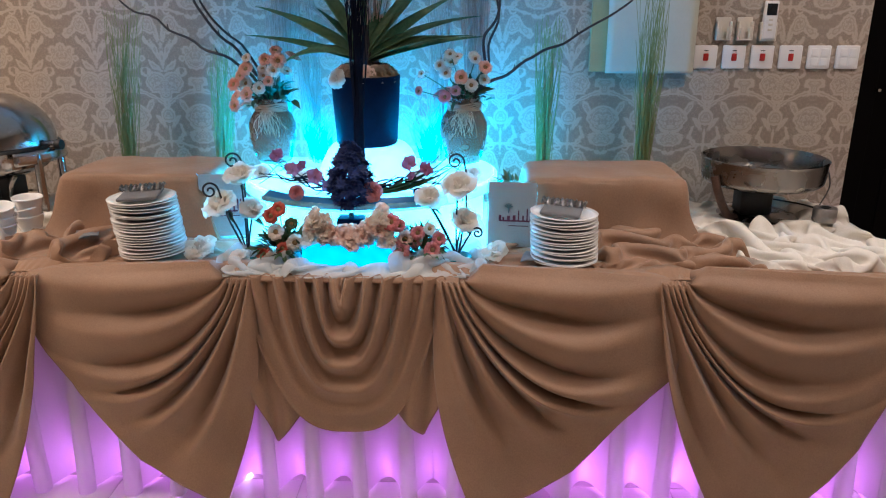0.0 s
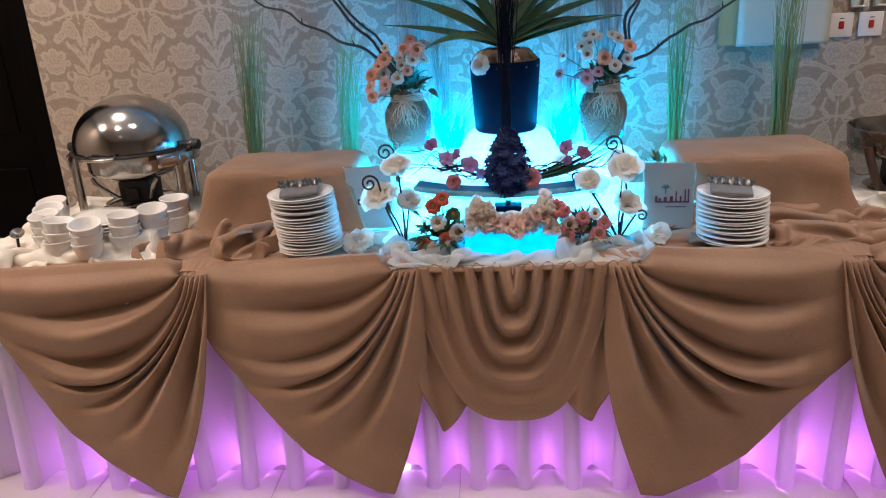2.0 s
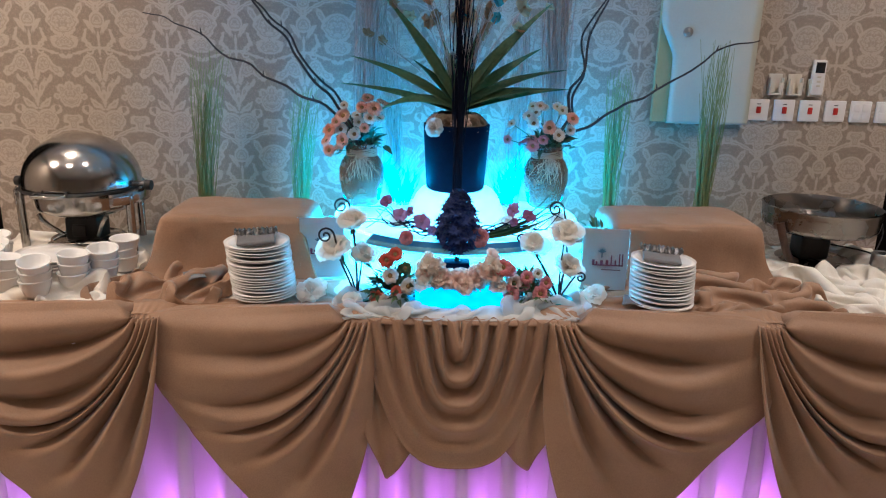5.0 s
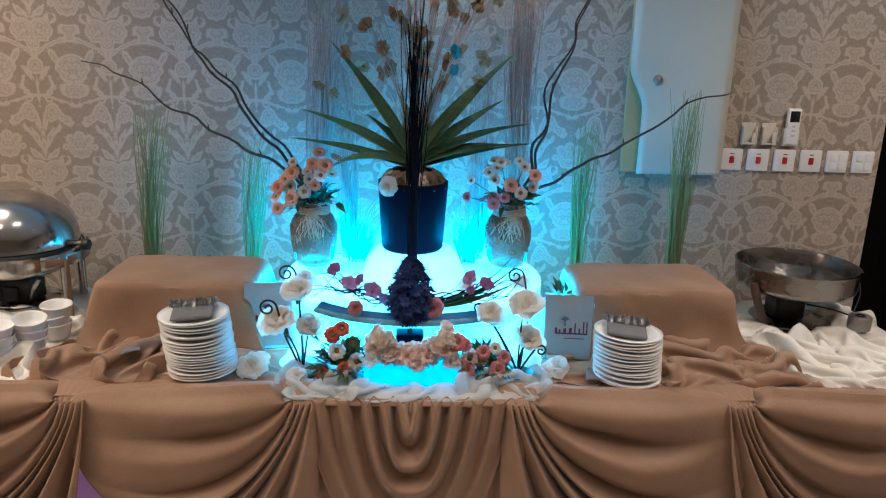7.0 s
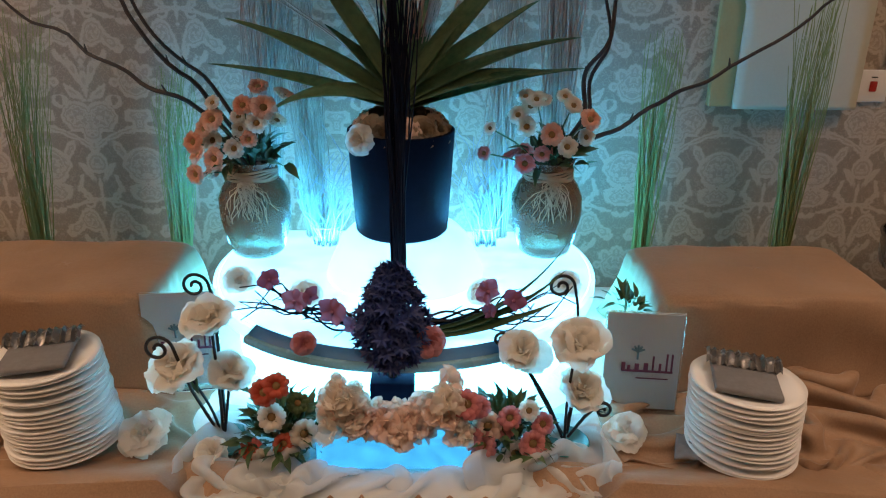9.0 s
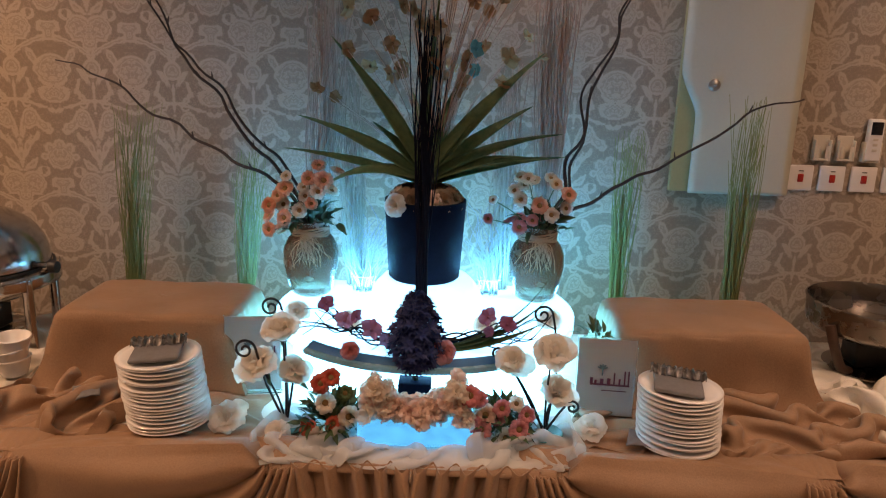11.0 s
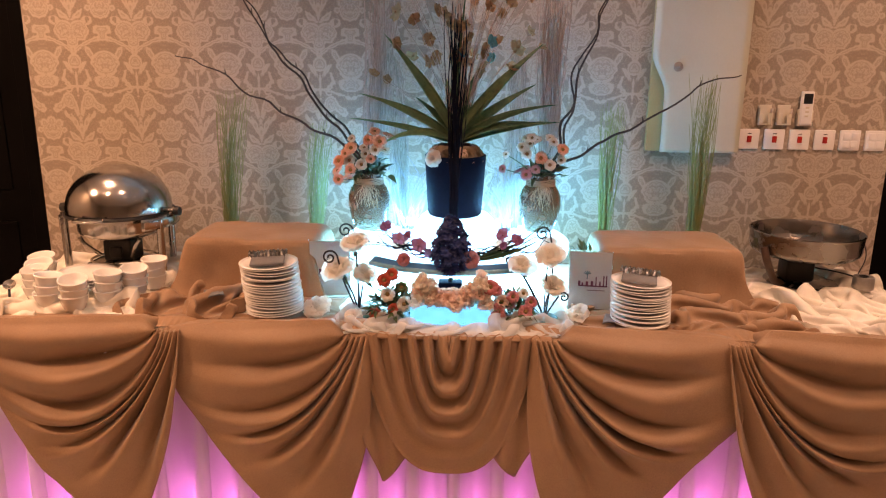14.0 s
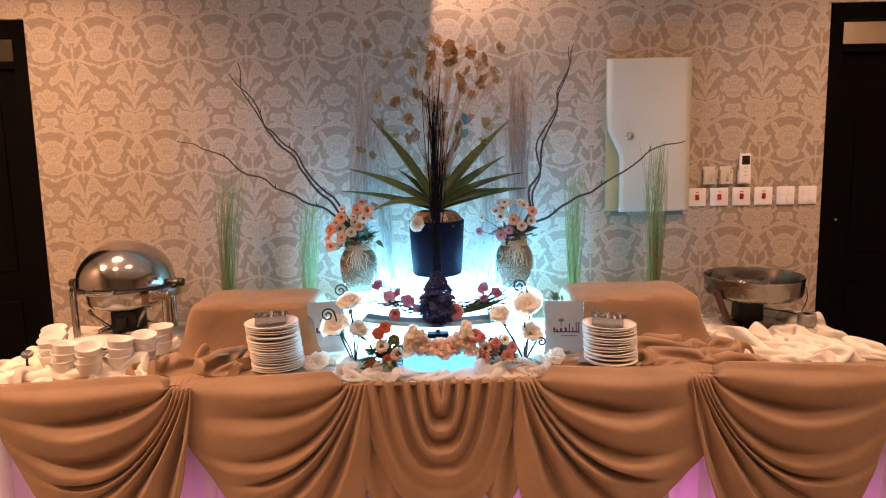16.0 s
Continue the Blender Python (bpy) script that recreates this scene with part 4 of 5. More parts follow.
def packet(m):
    ob = thing("cutlery_packet", m, "grey napkin with cutlery in shiny wrapping on stacked plates", "cutlery")
    part("napkin", Geo().box((-0.05, -0.055, 0.0), (0.05, 0.05, 0.010), 0.004), M_NAPKIN, ob)
    part("wrapping", Geo().grid(26, 10, lambda a, b: (lerp(-0.058, 0.058, a), lerp(0.015, 0.062, b), 0.012 + 0.012 * math.sin(math.pi * b) + 0.0035 * math.sin(60 * a) + 0.003 * noise.noise(Vector((a * 9, b * 9, 0))))), M_FOIL, ob, "crinkled clear wrapping over fork and spoon")


zt = plates(-0.985, 2.125, TOP + 0.012, 19, (-0.0010, 0.0002, 0.5, -1.5), 0.0094)
packet(pose(-1.005, 2.125, zt + 0.0165, 0, -2, 12) @ Matrix.Scale(1.15, 4))
zt = plates(0.278, 2.10, TOP + 0.012, 17, (-0.0005, 0.0003, 1.0, 1.5), 0.0087)
packet(pose(0.265, 2.105, zt + 0.0165, 0, 3, -14) @ Matrix.Scale(1.15, 4))

for i in range(4):
    tagged(part("plate", PLATE, None, None, m=Matrix.Translation((-1.765 + 0.003 * i, 2.335, TOP + 0.03 + 0.011 * i)) @ pose(0, 0, 0, 3, 1 - i, 40 * i) @ Matrix.Scale(1.1, 4)), "round white china plate lying behind the bowls", "plate", "plates by the chafing dish")

BOWL = Geo().lathe([(0.001, 0.002), (0.026, 0.002), (0.028, 0.0), (0.033, 0.004), (0.042, 0.030), (0.045, 0.046), (0.0475, 0.050), (0.046, 0.053), (0.0435, 0.050), (0.039, 0.030), (0.028, 0.010), (0.001, 0.008)], 40).mesh("bowl", M_CHINA)
rnd = random.Random(5)
for bx, by, count in ((-1.80, 2.13, 3), (-1.69, 2.10, 3), (-1.885, 2.21, 3), (-1.92, 2.29, 3), (-1.96, 2.38, 3), (-1.61, 2.18, 3), (-1.545, 2.25, 3), (-1.52, 2.37, 3)):
    for i in range(count):
        tilt = 3 + 5 * i
        m = Matrix.Translation((bx + 0.003 * i, by - 0.002 * i, TOP + 0.013 + 0.032 * i)) @ pose(0, 0, 0, tilt * rnd.uniform(0.0, 0.6), tilt * rnd.uniform(-1, 0.5), 40 * i) @ Matrix.Scale(1.04, 4)
        tagged(part("bowl", BOWL, None, None, m=m), "small white china bowl stacked on white cloth", "bowl", "stacked bowls")
spoon = thing("ladle", pose(-1.94, 2.13, TOP + 0.004, 0, 0, 10), "small steel ladle propped upright in crumpled white cloth", "ladle")
part("handle", Geo().tube(curve([(0.004, -0.012, 0.0), (0.002, -0.006, 0.03), (0.0, 0.0, 0.055), (-0.002, 0.01, 0.072)], 14), 0.0045, 8), M_BLACK_METAL, spoon)
part("scoop", Geo().lathe([(0.001, -0.010), (0.014, -0.008), (0.020, 0.0), (0.022, 0.003), (0.018, 0.001), (0.001, -0.006)], 24), M_STEEL_DULL, spoon, m=pose(-0.002, 0.014, 0.080, 35, 8, 0))

# ---- wall fittings ----
cab = thing("electrical_cabinet", Matrix.Translation((0, 0, 0)), "pale painted wall cabinet door with round latch and olive edge", "wall cabinet")
part("casing", Geo().box((0.452, 2.975, 1.245), (0.848, 2.9985, 1.965), 0.003), M_OLIVE, cab, "olive backing panel", smooth=False)


def cabinet_face(a, b):
    """Door sheet whose lower left side is cut back in a curve."""
    z = lerp(1.242, 1.968, b)
    cut = 0.062 * smooth01((1.66 - z) / 0.17)
    return lerp(0.452 + cut, 0.85, a), 2.9635 - 0.002 * math.sin(math.pi * a), z


part("door", Geo().grid(14, 60, cabinet_face), M_PANEL, cab, thick=0.012)
part("latch", Geo().lathe([(0.001, 0.0), (0.018, 0.0), (0.020, 0.003), (0.016, 0.006), (0.009, 0.009), (0.001, 0.010)], 24).tube([(-0.004, 0, 0.008), (0.004, 0, 0.013)], 0.004, 8), M_TIN, cab, "small round metal latch", m=pose(0.56, 2.957, 1.605, 90, 0, 0))
for k in range(6):
    s = thing("light_switch", Matrix.Translation((0.903 + 0.1085 * k, 2.999, 1.302)), "white switch plate with a red rocker" if k < 4 else "white switch plate with four white rockers", "switch", "switch plates on the wall")
    part("plate", Geo().box((-0.044, -0.011, -0.044), (0.044, 0, 0.044), 0.004), M_SWITCH, s)
    if k < 4:
        part("rocker", Geo().box((-0.010, -0.016, -0.014), (0.010, -0.010, 0.014), 0.003), M_RED, s, "red rocker")
        part("mark", Geo().box((-0.008, -0.0125, 0.023), (0.008, -0.0108, 0.026)), M_SCREEN, s)
    else:
        for dx in (-0.018, 0.018):
            for dz in (-0.018, 0.018):
                part("rocker", Geo().box((dx - 0.014, -0.0145, dz - 0.015), (dx + 0.014, -0.010, dz + 0.015), 0.002), M_SWITCH, s)
for hx in (0.959, 1.040):
    h = thing("remote_holder", Matrix.Translation((hx, 2.999, 1.365)), "empty beige plastic remote holder on the wall", "remote holder", "remote holders")
    part("back", Geo().box((-0.029, -0.006, 0.0), (0.029, 0, 0.085), 0.003), M_BEIGE_PL, h)
    part("cheek", Geo().box((-0.029, -0.026, 0.0), (-0.023, -0.006, 0.07), 0.002), M_BEIGE_PL, h)
    part("cheek", Geo().box((0.023, -0.026, 0.0), (0.029, -0.006, 0.07), 0.002), M_BEIGE_PL, h)
    part("lip", Geo().box((-0.023, -0.026, 0.0), (0.023, -0.006, 0.006), 0.002).box((-0.023, -0.026, 0.006), (-0.010, -0.022, 0.05), 0.002).box((0.010, -0.026, 0.006), (0.023, -0.022, 0.05), 0.002), M_BEIGE_PL, h)
h = thing("remote_control", Matrix.Translation((1.128, 2.999, 1.362)), "white remote control with dark display in a holder", "remote control")
part("holder", Geo().box((-0.032, -0.024, 0.0), (0.032, 0, 0.07), 0.004), M_BEIGE_PL, h)
part("body", Geo().box((-0.026, -0.029, 0.006), (0.026, -0.006, 0.148), 0.006), M_SWITCH, h)
part("screen", Geo().box((-0.019, -0.031, 0.095), (0.019, -0.028, 0.138), 0.001), M_SCREEN, h, "dark display")
for r in range(3):
    part("button", Geo().box((-0.008, -0.0315, 0.075 - 0.018 * r), (0.008, -0.0285, 0.083 - 0.018 * r), 0.001), M_BEIGE_PL, h)

# ---- glowing stand in the middle ----
stand = thing("light_stand", Matrix.Translation((MID, 2.62, TOP)), "round frosted acrylic display stand glowing cyan white", "display stand")


def flat_back(geo):
    """Cuts the back of the round stand off straight along the table's rear edge."""
    geo.v = [(x, min(y, 0.215), z) for x, y, z in geo.v]
    return geo


part("drum", flat_back(Geo().lathe([(0.40, 0.004), (0.405, 0.01), (0.405, 0.150), (0.40, 0.154)], 72)), M_GLOW_DRUM, stand, "glowing frosted drum")
part("disc", flat_back(Geo().lathe([(0.001, 0.172), (0.20, 0.172), (0.44, 0.172), (0.442, 0.176), (0.44, 0.1805), (0.20, 0.1805), (0.001, 0.1805)], 96)), M_GLOW_DISC, stand, "glowing round top")
part("rim", flat_back(Geo().lathe([(0.40, 0.140), (0.450, 0.140), (0.454, 0.144), (0.454, 0.174), (0.449, 0.1775), (0.4435, 0.177), (0.4425, 0.170), (0.40, 0.168)], 96)), M_GLOW_DISC, stand, "glowing rim")


def arc_band(profile):
    """A curved strip along the front of the rim."""
    def pt(a, b):
        th = radians(lerp(-130, -58, a))
        r, z = along(profile, b)
        return r * math.cos(th), r * math.sin(th), z
    return Geo().grid(40, 12, pt)


# the slope's blue is painted shade, not the basin's own tint
part("basin_slope", arc_band([(0.446, 0.183), (0.458, 0.177), (0.474, 0.166)]), M_BASIN, stand, "sloping basin front with blue shade in its colour", thick=0.004)
part("basin_lip", arc_band([(0.470, 0.170), (0.478, 0.168), (0.480, 0.158), (0.472, 0.155), (0.458, 0.156)]), M_EDGE, stand, "grey-blue frosted lip", thick=0.004)
part("shade", Geo().lathe([(0.185, 0.182), (0.172, 0.215), (0.150, 0.262), (0.128, 0.285), (0.001, 0.286)], 48, (0, -0.05, 0)), M_GLOW_CONE, stand, "glowing conical plinth")
block = tagged(part("ice_block", Geo().box((MID - 0.142, 2.05, TOP + 0.006), (MID + 0.140, 2.17, TOP + 0.072), 0.012, 3), M_GLOW_BLUE), "blue-lit frosted acrylic block among gauze", "light block")

# ---- flowers ----
def petal_sheet(radius, f, ruffle, ph):
    """One cupped petal with a rounded, slightly ruffled tip, leaning out by f (0 bud .. 1 outermost)."""
    wide, length, lean = radius * lerp(0.40, 0.66, f), radius * lerp(0.62, 1.0, f), lerp(0.10, 1.15, f ** 1.2)

    def pt(a, b):
        s = (a - 0.5) * 2
        w = wide * math.sqrt(max(0.0, 1 - (1 - min(1.0, 0.1 + b * 1.15)) ** 2)) * (1 - 0.28 * b ** 6)
        tip = length * (b - 0.10 * s * s * b)
        curl = lean * (0.25 + 0.85 * b * b)
        rr = radius * 0.08 * f + tip * math.sin(curl) - radius * 0.20 * s * s * b * (1.2 - f)
        wave = ruffle * radius * (math.sin(3.5 * s + ph) + 0.6 * math.sin(8.0 * s + 2 * ph) * b) * b * b
        z = tip * math.cos(curl * 0.85) + wave
        return rr - 0.35 * wave, s * w, z
    return Geo().grid(9, 7, pt)


def rose(radius, rings, seed, ruffle=0.08):
    """A bloom facing up: rings of cupped, ruffled petals round a bud."""
    g = Geo()
    r = random.Random(seed)
    for k in range(rings):
        f = k / (rings - 1)
        count = 3 + min(k, 3)
        for i in range(count):
            g.add(petal_sheet(radius, f, ruffle, r.uniform(0, 6)), Matrix.Rotation(2 * math.pi * (i + 0.5 * (k % 2)) / count + r.uniform(-0.2, 0.2), 4, "Z"))
    return g


def daisy(radius, seed, petals=12):
    """A small cup-shaped bloom."""
    g = Geo()
    r = random.Random(seed)
    for ring_n, (n, lift) in enumerate(((petals, 0.35), (petals - 3, 0.6))):
        for i in range(n):
            a0 = 2 * math.pi * i / n + 0.2 * ring_n + r.uniform(-0.08, 0.08)
            L = radius * (1 - 0.18 * ring_n) * r.uniform(0.92, 1.05)

            def pt(a, b, a0=a0, L=L, lift=lift):
                s = (a - 0.5) * 2
                w = L * 0.36 * math.sin(math.pi * (0.15 + 0.75 * b)) ** 0.8
                rr = L * (0.22 + 0.78 * b)
                z = L * lift * (0.35 + math.sin(b * 2.2)) - 0.12 * L * s * s
                return rr * math.cos(a0) - s * w * math.sin(a0), rr * math.sin(a0) + s * w * math.cos(a0), z
            g.grid(3, 4, pt)
    return g


def eye(radius):
    return Geo().lathe([(radius * 0.30, radius * 0.12), (radius * 0.34, radius * 0.25), (radius * 0.22, radius * 0.36), (0.001, radius * 0.40)], 10)


def orchid(size):
    """Five spread petals with a small lip."""
    g = Geo()
    for a0, L, w in ((1.57, 1.0, 0.42), (2.75, 1.1, 0.62), (0.4, 1.1, 0.62), (-0.8, 0.9, 0.4), (-2.35, 0.9, 0.4)):
        def pt(a, b, a0=a0, L=L, w=w):
            s = (a - 0.5) * 2
            rr, ww = size * L * b, size * w * math.sin(math.pi * min(0.95, 0.08 + 0.85 * b)) * s
            return rr * math.cos(a0) - ww * math.sin(a0), rr * math.sin(a0) + ww * math.cos(a0), size * (0.25 * b * b - 0.18 * s * s * b)
        g.grid(5, 6, pt)
    g.lathe([(size * 0.1, 0.0), (size * 0.16, size * 0.12), (size * 0.08, size * 0.24), (0.001, size * 0.26)], 10)
    return g


def blade(length, width, droop, fold=0.25, n=12):
    """A strap leaf along +x that bends down."""
    def pt(a, b):
        s = (b - 0.5) * 2
        w = width * (0.55 + 0.45 * math.sin(math.pi * min(1, a * 1.3))) * (1 - a ** 3.2) ** 0.8
        ang = droop * a
        x = length * (math.sin(ang) / droop if abs(droop) > 1e-3 else a)
        z = -length * ((1 - math.cos(ang)) / droop if abs(droop) > 1e-3 else 0)
        return x, s * w / 2, z + fold * abs(s) * w / 2
    return Geo().grid(n, 5, pt)


def leaf_spray(count, reach, size, seed):
    """Small leaves on short stems, filling a dome."""
    g = Geo()
    r = random.Random(seed)
    one = blade(size, size * 0.42, 0.6, 0.3, 5)
    for _ in range(count):
        a, e = r.uniform(0, 2 * math.pi), r.uniform(0.05, 1.35)
        d = reach * r.uniform(0.35, 1.0)
        p = Vector((d * math.cos(a) * math.cos(e), d * math.sin(a) * math.cos(e), d * math.sin(e) * 0.8))
        g.add(one, Matrix.Translation(p) @ Euler((r.uniform(-0.8, 0.8), -e + r.uniform(-0.7, 0.7), a + r.uniform(-0.8, 0.8))).to_matrix().to_4x4() @ Matrix.Scale(r.uniform(0.7, 1.3), 4))
    return g


ROSES = [rose(1.0, 5, s).mesh("rose", None) for s in (1, 2, 3)]
DAISIES = [daisy(1.0, s).mesh("daisy", None) for s in (1, 2)]
PETALS = [petal_sheet(1.0, 0.9 * k / 6, 0.085, 1.7 * k).mesh("petal", M_WHITE_P) for k in range(7)]
EYE_MESH = eye(1.0).mesh("eye", M_EYE)
ORCHID = orchid(1.0).mesh("orchid", M_MAUVE_P)
BLOOM_CACHE = {}


def bloom(name, base, material, parent, p, size, facing, spin=0.0, label="", centre=False):
    """One bloom of a bouquet at p (in its thing's frame), facing a direction."""
    key = (base.name, material.name)
    if key not in BLOOM_CACHE:
        me = base.copy()
        me.materials.clear()
        me.materials.append(material)
        BLOOM_CACHE[key] = me
    turn = Vector(facing).normalized().to_track_quat("Z", "Y").to_matrix().to_4x4()
    m = Matrix.Translation(p) @ turn @ Matrix.Rotation(spin, 4, "Z") @ Matrix.Scale(size, 4)
    ob = part(name, BLOOM_CACHE[key], None, parent, label, m=m)
    if centre:
        part("eye", EYE_MESH, None, ob)
    return ob


def big_rose(name, parent, p, size, facing, seed, label=""):
    """A large white rose whose petals are parts of their own."""
    r = random.Random(seed)
    turn = Vector(facing).normalized().to_track_quat("Z", "Y").to_matrix().to_4x4()
    ob = part(name, Geo().lathe([(0.001, 0.0), (0.10, 0.02), (0.13, 0.22), (0.07, 0.42), (0.001, 0.50)], 12).mesh(name, M_WHITE_P), None, parent, label, m=Matrix.Translation(p) @ turn @ Matrix.Scale(size, 4))
    for k in range(7):
        count = 3 + min(k, 4)
        for i in range(count):
            part("petal", PETALS[k], None, ob, m=Matrix.Rotation(2 * math.pi * (i + 0.5 * (k % 2)) / count + r.uniform(-0.25, 0.25), 4, "Z") @ Matrix.Rotation(r.uniform(-0.30, 0.22), 4, "Y") @ Matrix.Scale(r.uniform(0.8, 1.18), 4))
    return ob


# glass vases with raffia, flowers and curly willow
def vase(cx, cy, z, side, flowers, twigs):
    v = thing("flower_vase", Matrix.Translation((cx, cy, z)), "glass jar vase tied with raffia holding coral and cream flowers", "vase", "vases beside the plant")
    part("jar", Geo().lathe([(0.001, 0.0), (0.050, 0.0), (0.060, 0.008), (0.074, 0.05), (0.083, 0.10), (0.082, 0.140), (0.070, 0.170), (0.054, 0.188), (0.050, 0.198), (0.058, 0.222), (0.060, 0.228),
                             (0.056, 0.228), (0.046, 0.200), (0.064, 0.168), (0.078, 0.138), (0.079, 0.10), (0.070, 0.052), (0.056, 0.014), (0.001, 0.008)], 48), M_GLASS, v, "rounded frosted glass jar")
    r = random.Random(int(cx * 1000))
    g = Geo()
    for k in range(5):
        zz = 0.188 + 0.005 * k
        g.tube([(0.056 * math.cos(a), 0.056 * math.sin(a), zz + 0.003 * math.sin(3 * a + k)) for a in [2 * math.pi * i / 24 for i in range(25)]], 0.003, 5)
    part("raffia_band", g, M_RAFFIA, v)
    g = Geo()
    for k in range(44):
        a = r.uniform(-0.8, 0.8)
        L = r.uniform(0.05, 0.105)
        x0 = 0.012 * r.uniform(-1, 1)
        pts = [(x0, -0.062, 0.19)]
        for j in range(1, 6):
            t = j / 5
            rad = 0.064 + 0.026 * math.sin(math.pi * min(1, t * 0.8))
            xx = x0 + math.sin(a) * L * t * 0.8 + 0.012 * r.uniform(-1, 1)
            pts.append((xx, -math.sqrt(max(0.0004, rad * rad - xx * xx * 0.6)) - 0.004, 0.19 - L * t * math.cos(a) * 0.95 + 0.02 * math.sin(math.pi * t)))
        g.tube(curve(pts, 8), r.uniform(0.0005, 0.0010), 4)
    part("raffia_bow", g, M_RAFFIA, v, "frayed raffia bow")
    part("foliage", leaf_spray(70, 0.085, 0.045, int(cx * 77)), M_GREEN, v, m=Matrix.Translation((0.01, 0, 0.215)))
    for _ in range(9):
        fx, fz, mat_, size = r.choice(flowers)
        p = Vector((fx - cx + r.uniform(-0.03, 0.03), r.uniform(-0.03, 0.05), fz - z + r.uniform(-0.02, 0.03)))
        bloom("flower", r.choice(DAISIES), mat_, v, p, size, (p.x * 6, r.uniform(-1, 0.2), 0.8), r.uniform(0, 6), centre=True)
    for fx, fz, mat_, size in flowers:
        p = Vector((fx - cx, -0.045 - 0.03 * r.random(), fz - z))
        d = Vector((p.x * 4, -0.9, 0.35 + (p.z - 0.28) * 3))
        bloom("flower", r.choice(DAISIES), mat_, v, p, size * 0.98, d, r.uniform(0, 6), centre=True)
        part("stem", Geo().tube(curve([(0.0, 0, 0.19), (p.x * 0.5, p.y * 0.3, lerp(0.19, p.z, 0.6)), tuple(p)], 6), 0.0018, 5), M_GREEN, v)
    for pts, rad in twigs:
        line = [Vector(q) - Vector((cx, cy, z)) for q in curve(pts, 46)]
        for i, q in enumerate(line):
            q += Vector((noise.noise(q * 9), noise.noise(q * 9 + Vector((4, 4, 4))), noise.noise(q * 9 + Vector((8, 1, 2))))) * 0.030 * min(1, i / 8)
        g = Geo().tube(line, [lerp(rad, rad * 0.35, i / 45) for i in range(46)], 7)
        for i in range(12, 45, 11):
            b = line[i] + Vector((noise.noise(line[i] * 31), -0.3, 0.9)).normalized() * 0.022
            g.tube([line[i], b], [rad * 0.6, rad * 0.2], 5)
        part("twig", g, M_TWIG, v, "dark curly willow twig")
    return v


C, W_, K = M_CORAL_P, M_CREAM_P, M_PINK_P
vase(-0.718, 2.61, 0.955, -1,
     [(-0.775, 1.285, C, 0.028), (-0.667, 1.31, C, 0.030), (-0.824, 1.233, C, 0.027), (-0.737, 1.221, W_, 0.025), (-0.777, 1.202, C, 0.026), (-0.826, 1.162, C, 0.026), (-0.771, 1.322, W_, 0.018),
      (-0.682, 1.279, W_, 0.025), (-0.722, 1.262, W_, 0.022), (-0.80, 1.262, C, 0.022), (-0.71, 1.315, C, 0.024), (-0.785, 1.235, W_, 0.026), (-0.70, 1.245, C, 0.02)],
     [([(-0.72, 2.60, 1.16), (-0.80, 2.60, 1.275), (-0.93, 2.60, 1.36), (-1.05, 2.65, 1.41), (-1.25, 2.71, 1.512), (-1.365, 2.75, 1.58), (-1.53, 2.80, 1.64)], 0.0062),
      ([(-0.71, 2.61, 1.16), (-0.80, 2.62, 1.30), (-0.93, 2.62, 1.455), (-1.03, 2.62, 1.58), (-1.10, 2.62, 1.69), (-1.15, 2.63, 1.80), (-1.25, 2.63, 1.915)], 0.0062),
      ([(-0.72, 2.62, 1.16), (-0.78, 2.64, 1.30), (-0.90, 2.64, 1.455), (-1.00, 2.63, 1.57), (-1.11, 2.62, 1.71), (-1.18, 2.61, 1.84), (-1.20, 2.60, 1.955)], 0.0055)])
vase(-0.033, 2.61, 0.960, 1,
     [(-0.114, 1.297, W_, 0.023), (-0.043, 1.259, C, 0.027), (0.037, 1.292, C, 0.026), (-0.009, 1.234, W_, 0.025), (-0.096, 1.194, K, 0.024), (-0.185, 1.213, K, 0.018), (-0.079, 1.335, W_, 0.021),
      (0.004, 1.318, W_, 0.022), (-0.175, 1.271, W_, 0.016), (-0.094, 1.271, W_, 0.025), (0.035, 1.25, W_, 0.022), (-0.06, 1.215, K, 0.02)],
     [([(-0.02, 2.60, 1.16), (0.05, 2.59, 1.24), (0.20, 2.58, 1.315), (0.350, 2.60, 1.393), (0.522, 2.63, 1.508), (0.612, 2.65, 1.553), (0.708, 2.67, 1.587)], 0.0062),
      ([(-0.02, 2.61, 1.16), (0.03, 2.61, 1.30), (0.05, 2.60, 1.42), (0.10, 2.60, 1.56), (0.15, 2.60, 1.70), (0.18, 2.60, 1.85), (0.235, 2.60, 1.99)], 0.0062),
      ([(-0.01, 2.62, 1.16), (0.05, 2.62, 1.30), (0.075, 2.62, 1.45), (0.085, 2.62, 1.58), (0.165, 2.61, 1.75), (0.20, 2.62, 1.90), (0.21, 2.60, 1.98)], 0.0052)])

# potted strap-leaved plant
plant = thing("potted_plant", Matrix.Translation((-0.372, 2.57, 1.03)), "strap-leaved green plant in a matt black pot", "potted plant")
part("pot", Geo().lathe([(0.001, 0.0), (0.100, 0.0), (0.106, 0.006), (0.119, 0.225), (0.119, 0.235), (0.111, 0.236), (0.108, 0.200), (0.001, 0.195)], 56), M_POT, plant, "matt black plastic pot")
part("stem", Geo().tube([(0, 0, 0.19), (0.004, 0, 0.28), (0, 0, 0.40)], [0.022, 0.02, 0.012], 10), M_TWIG, plant)
r = random.Random(12)
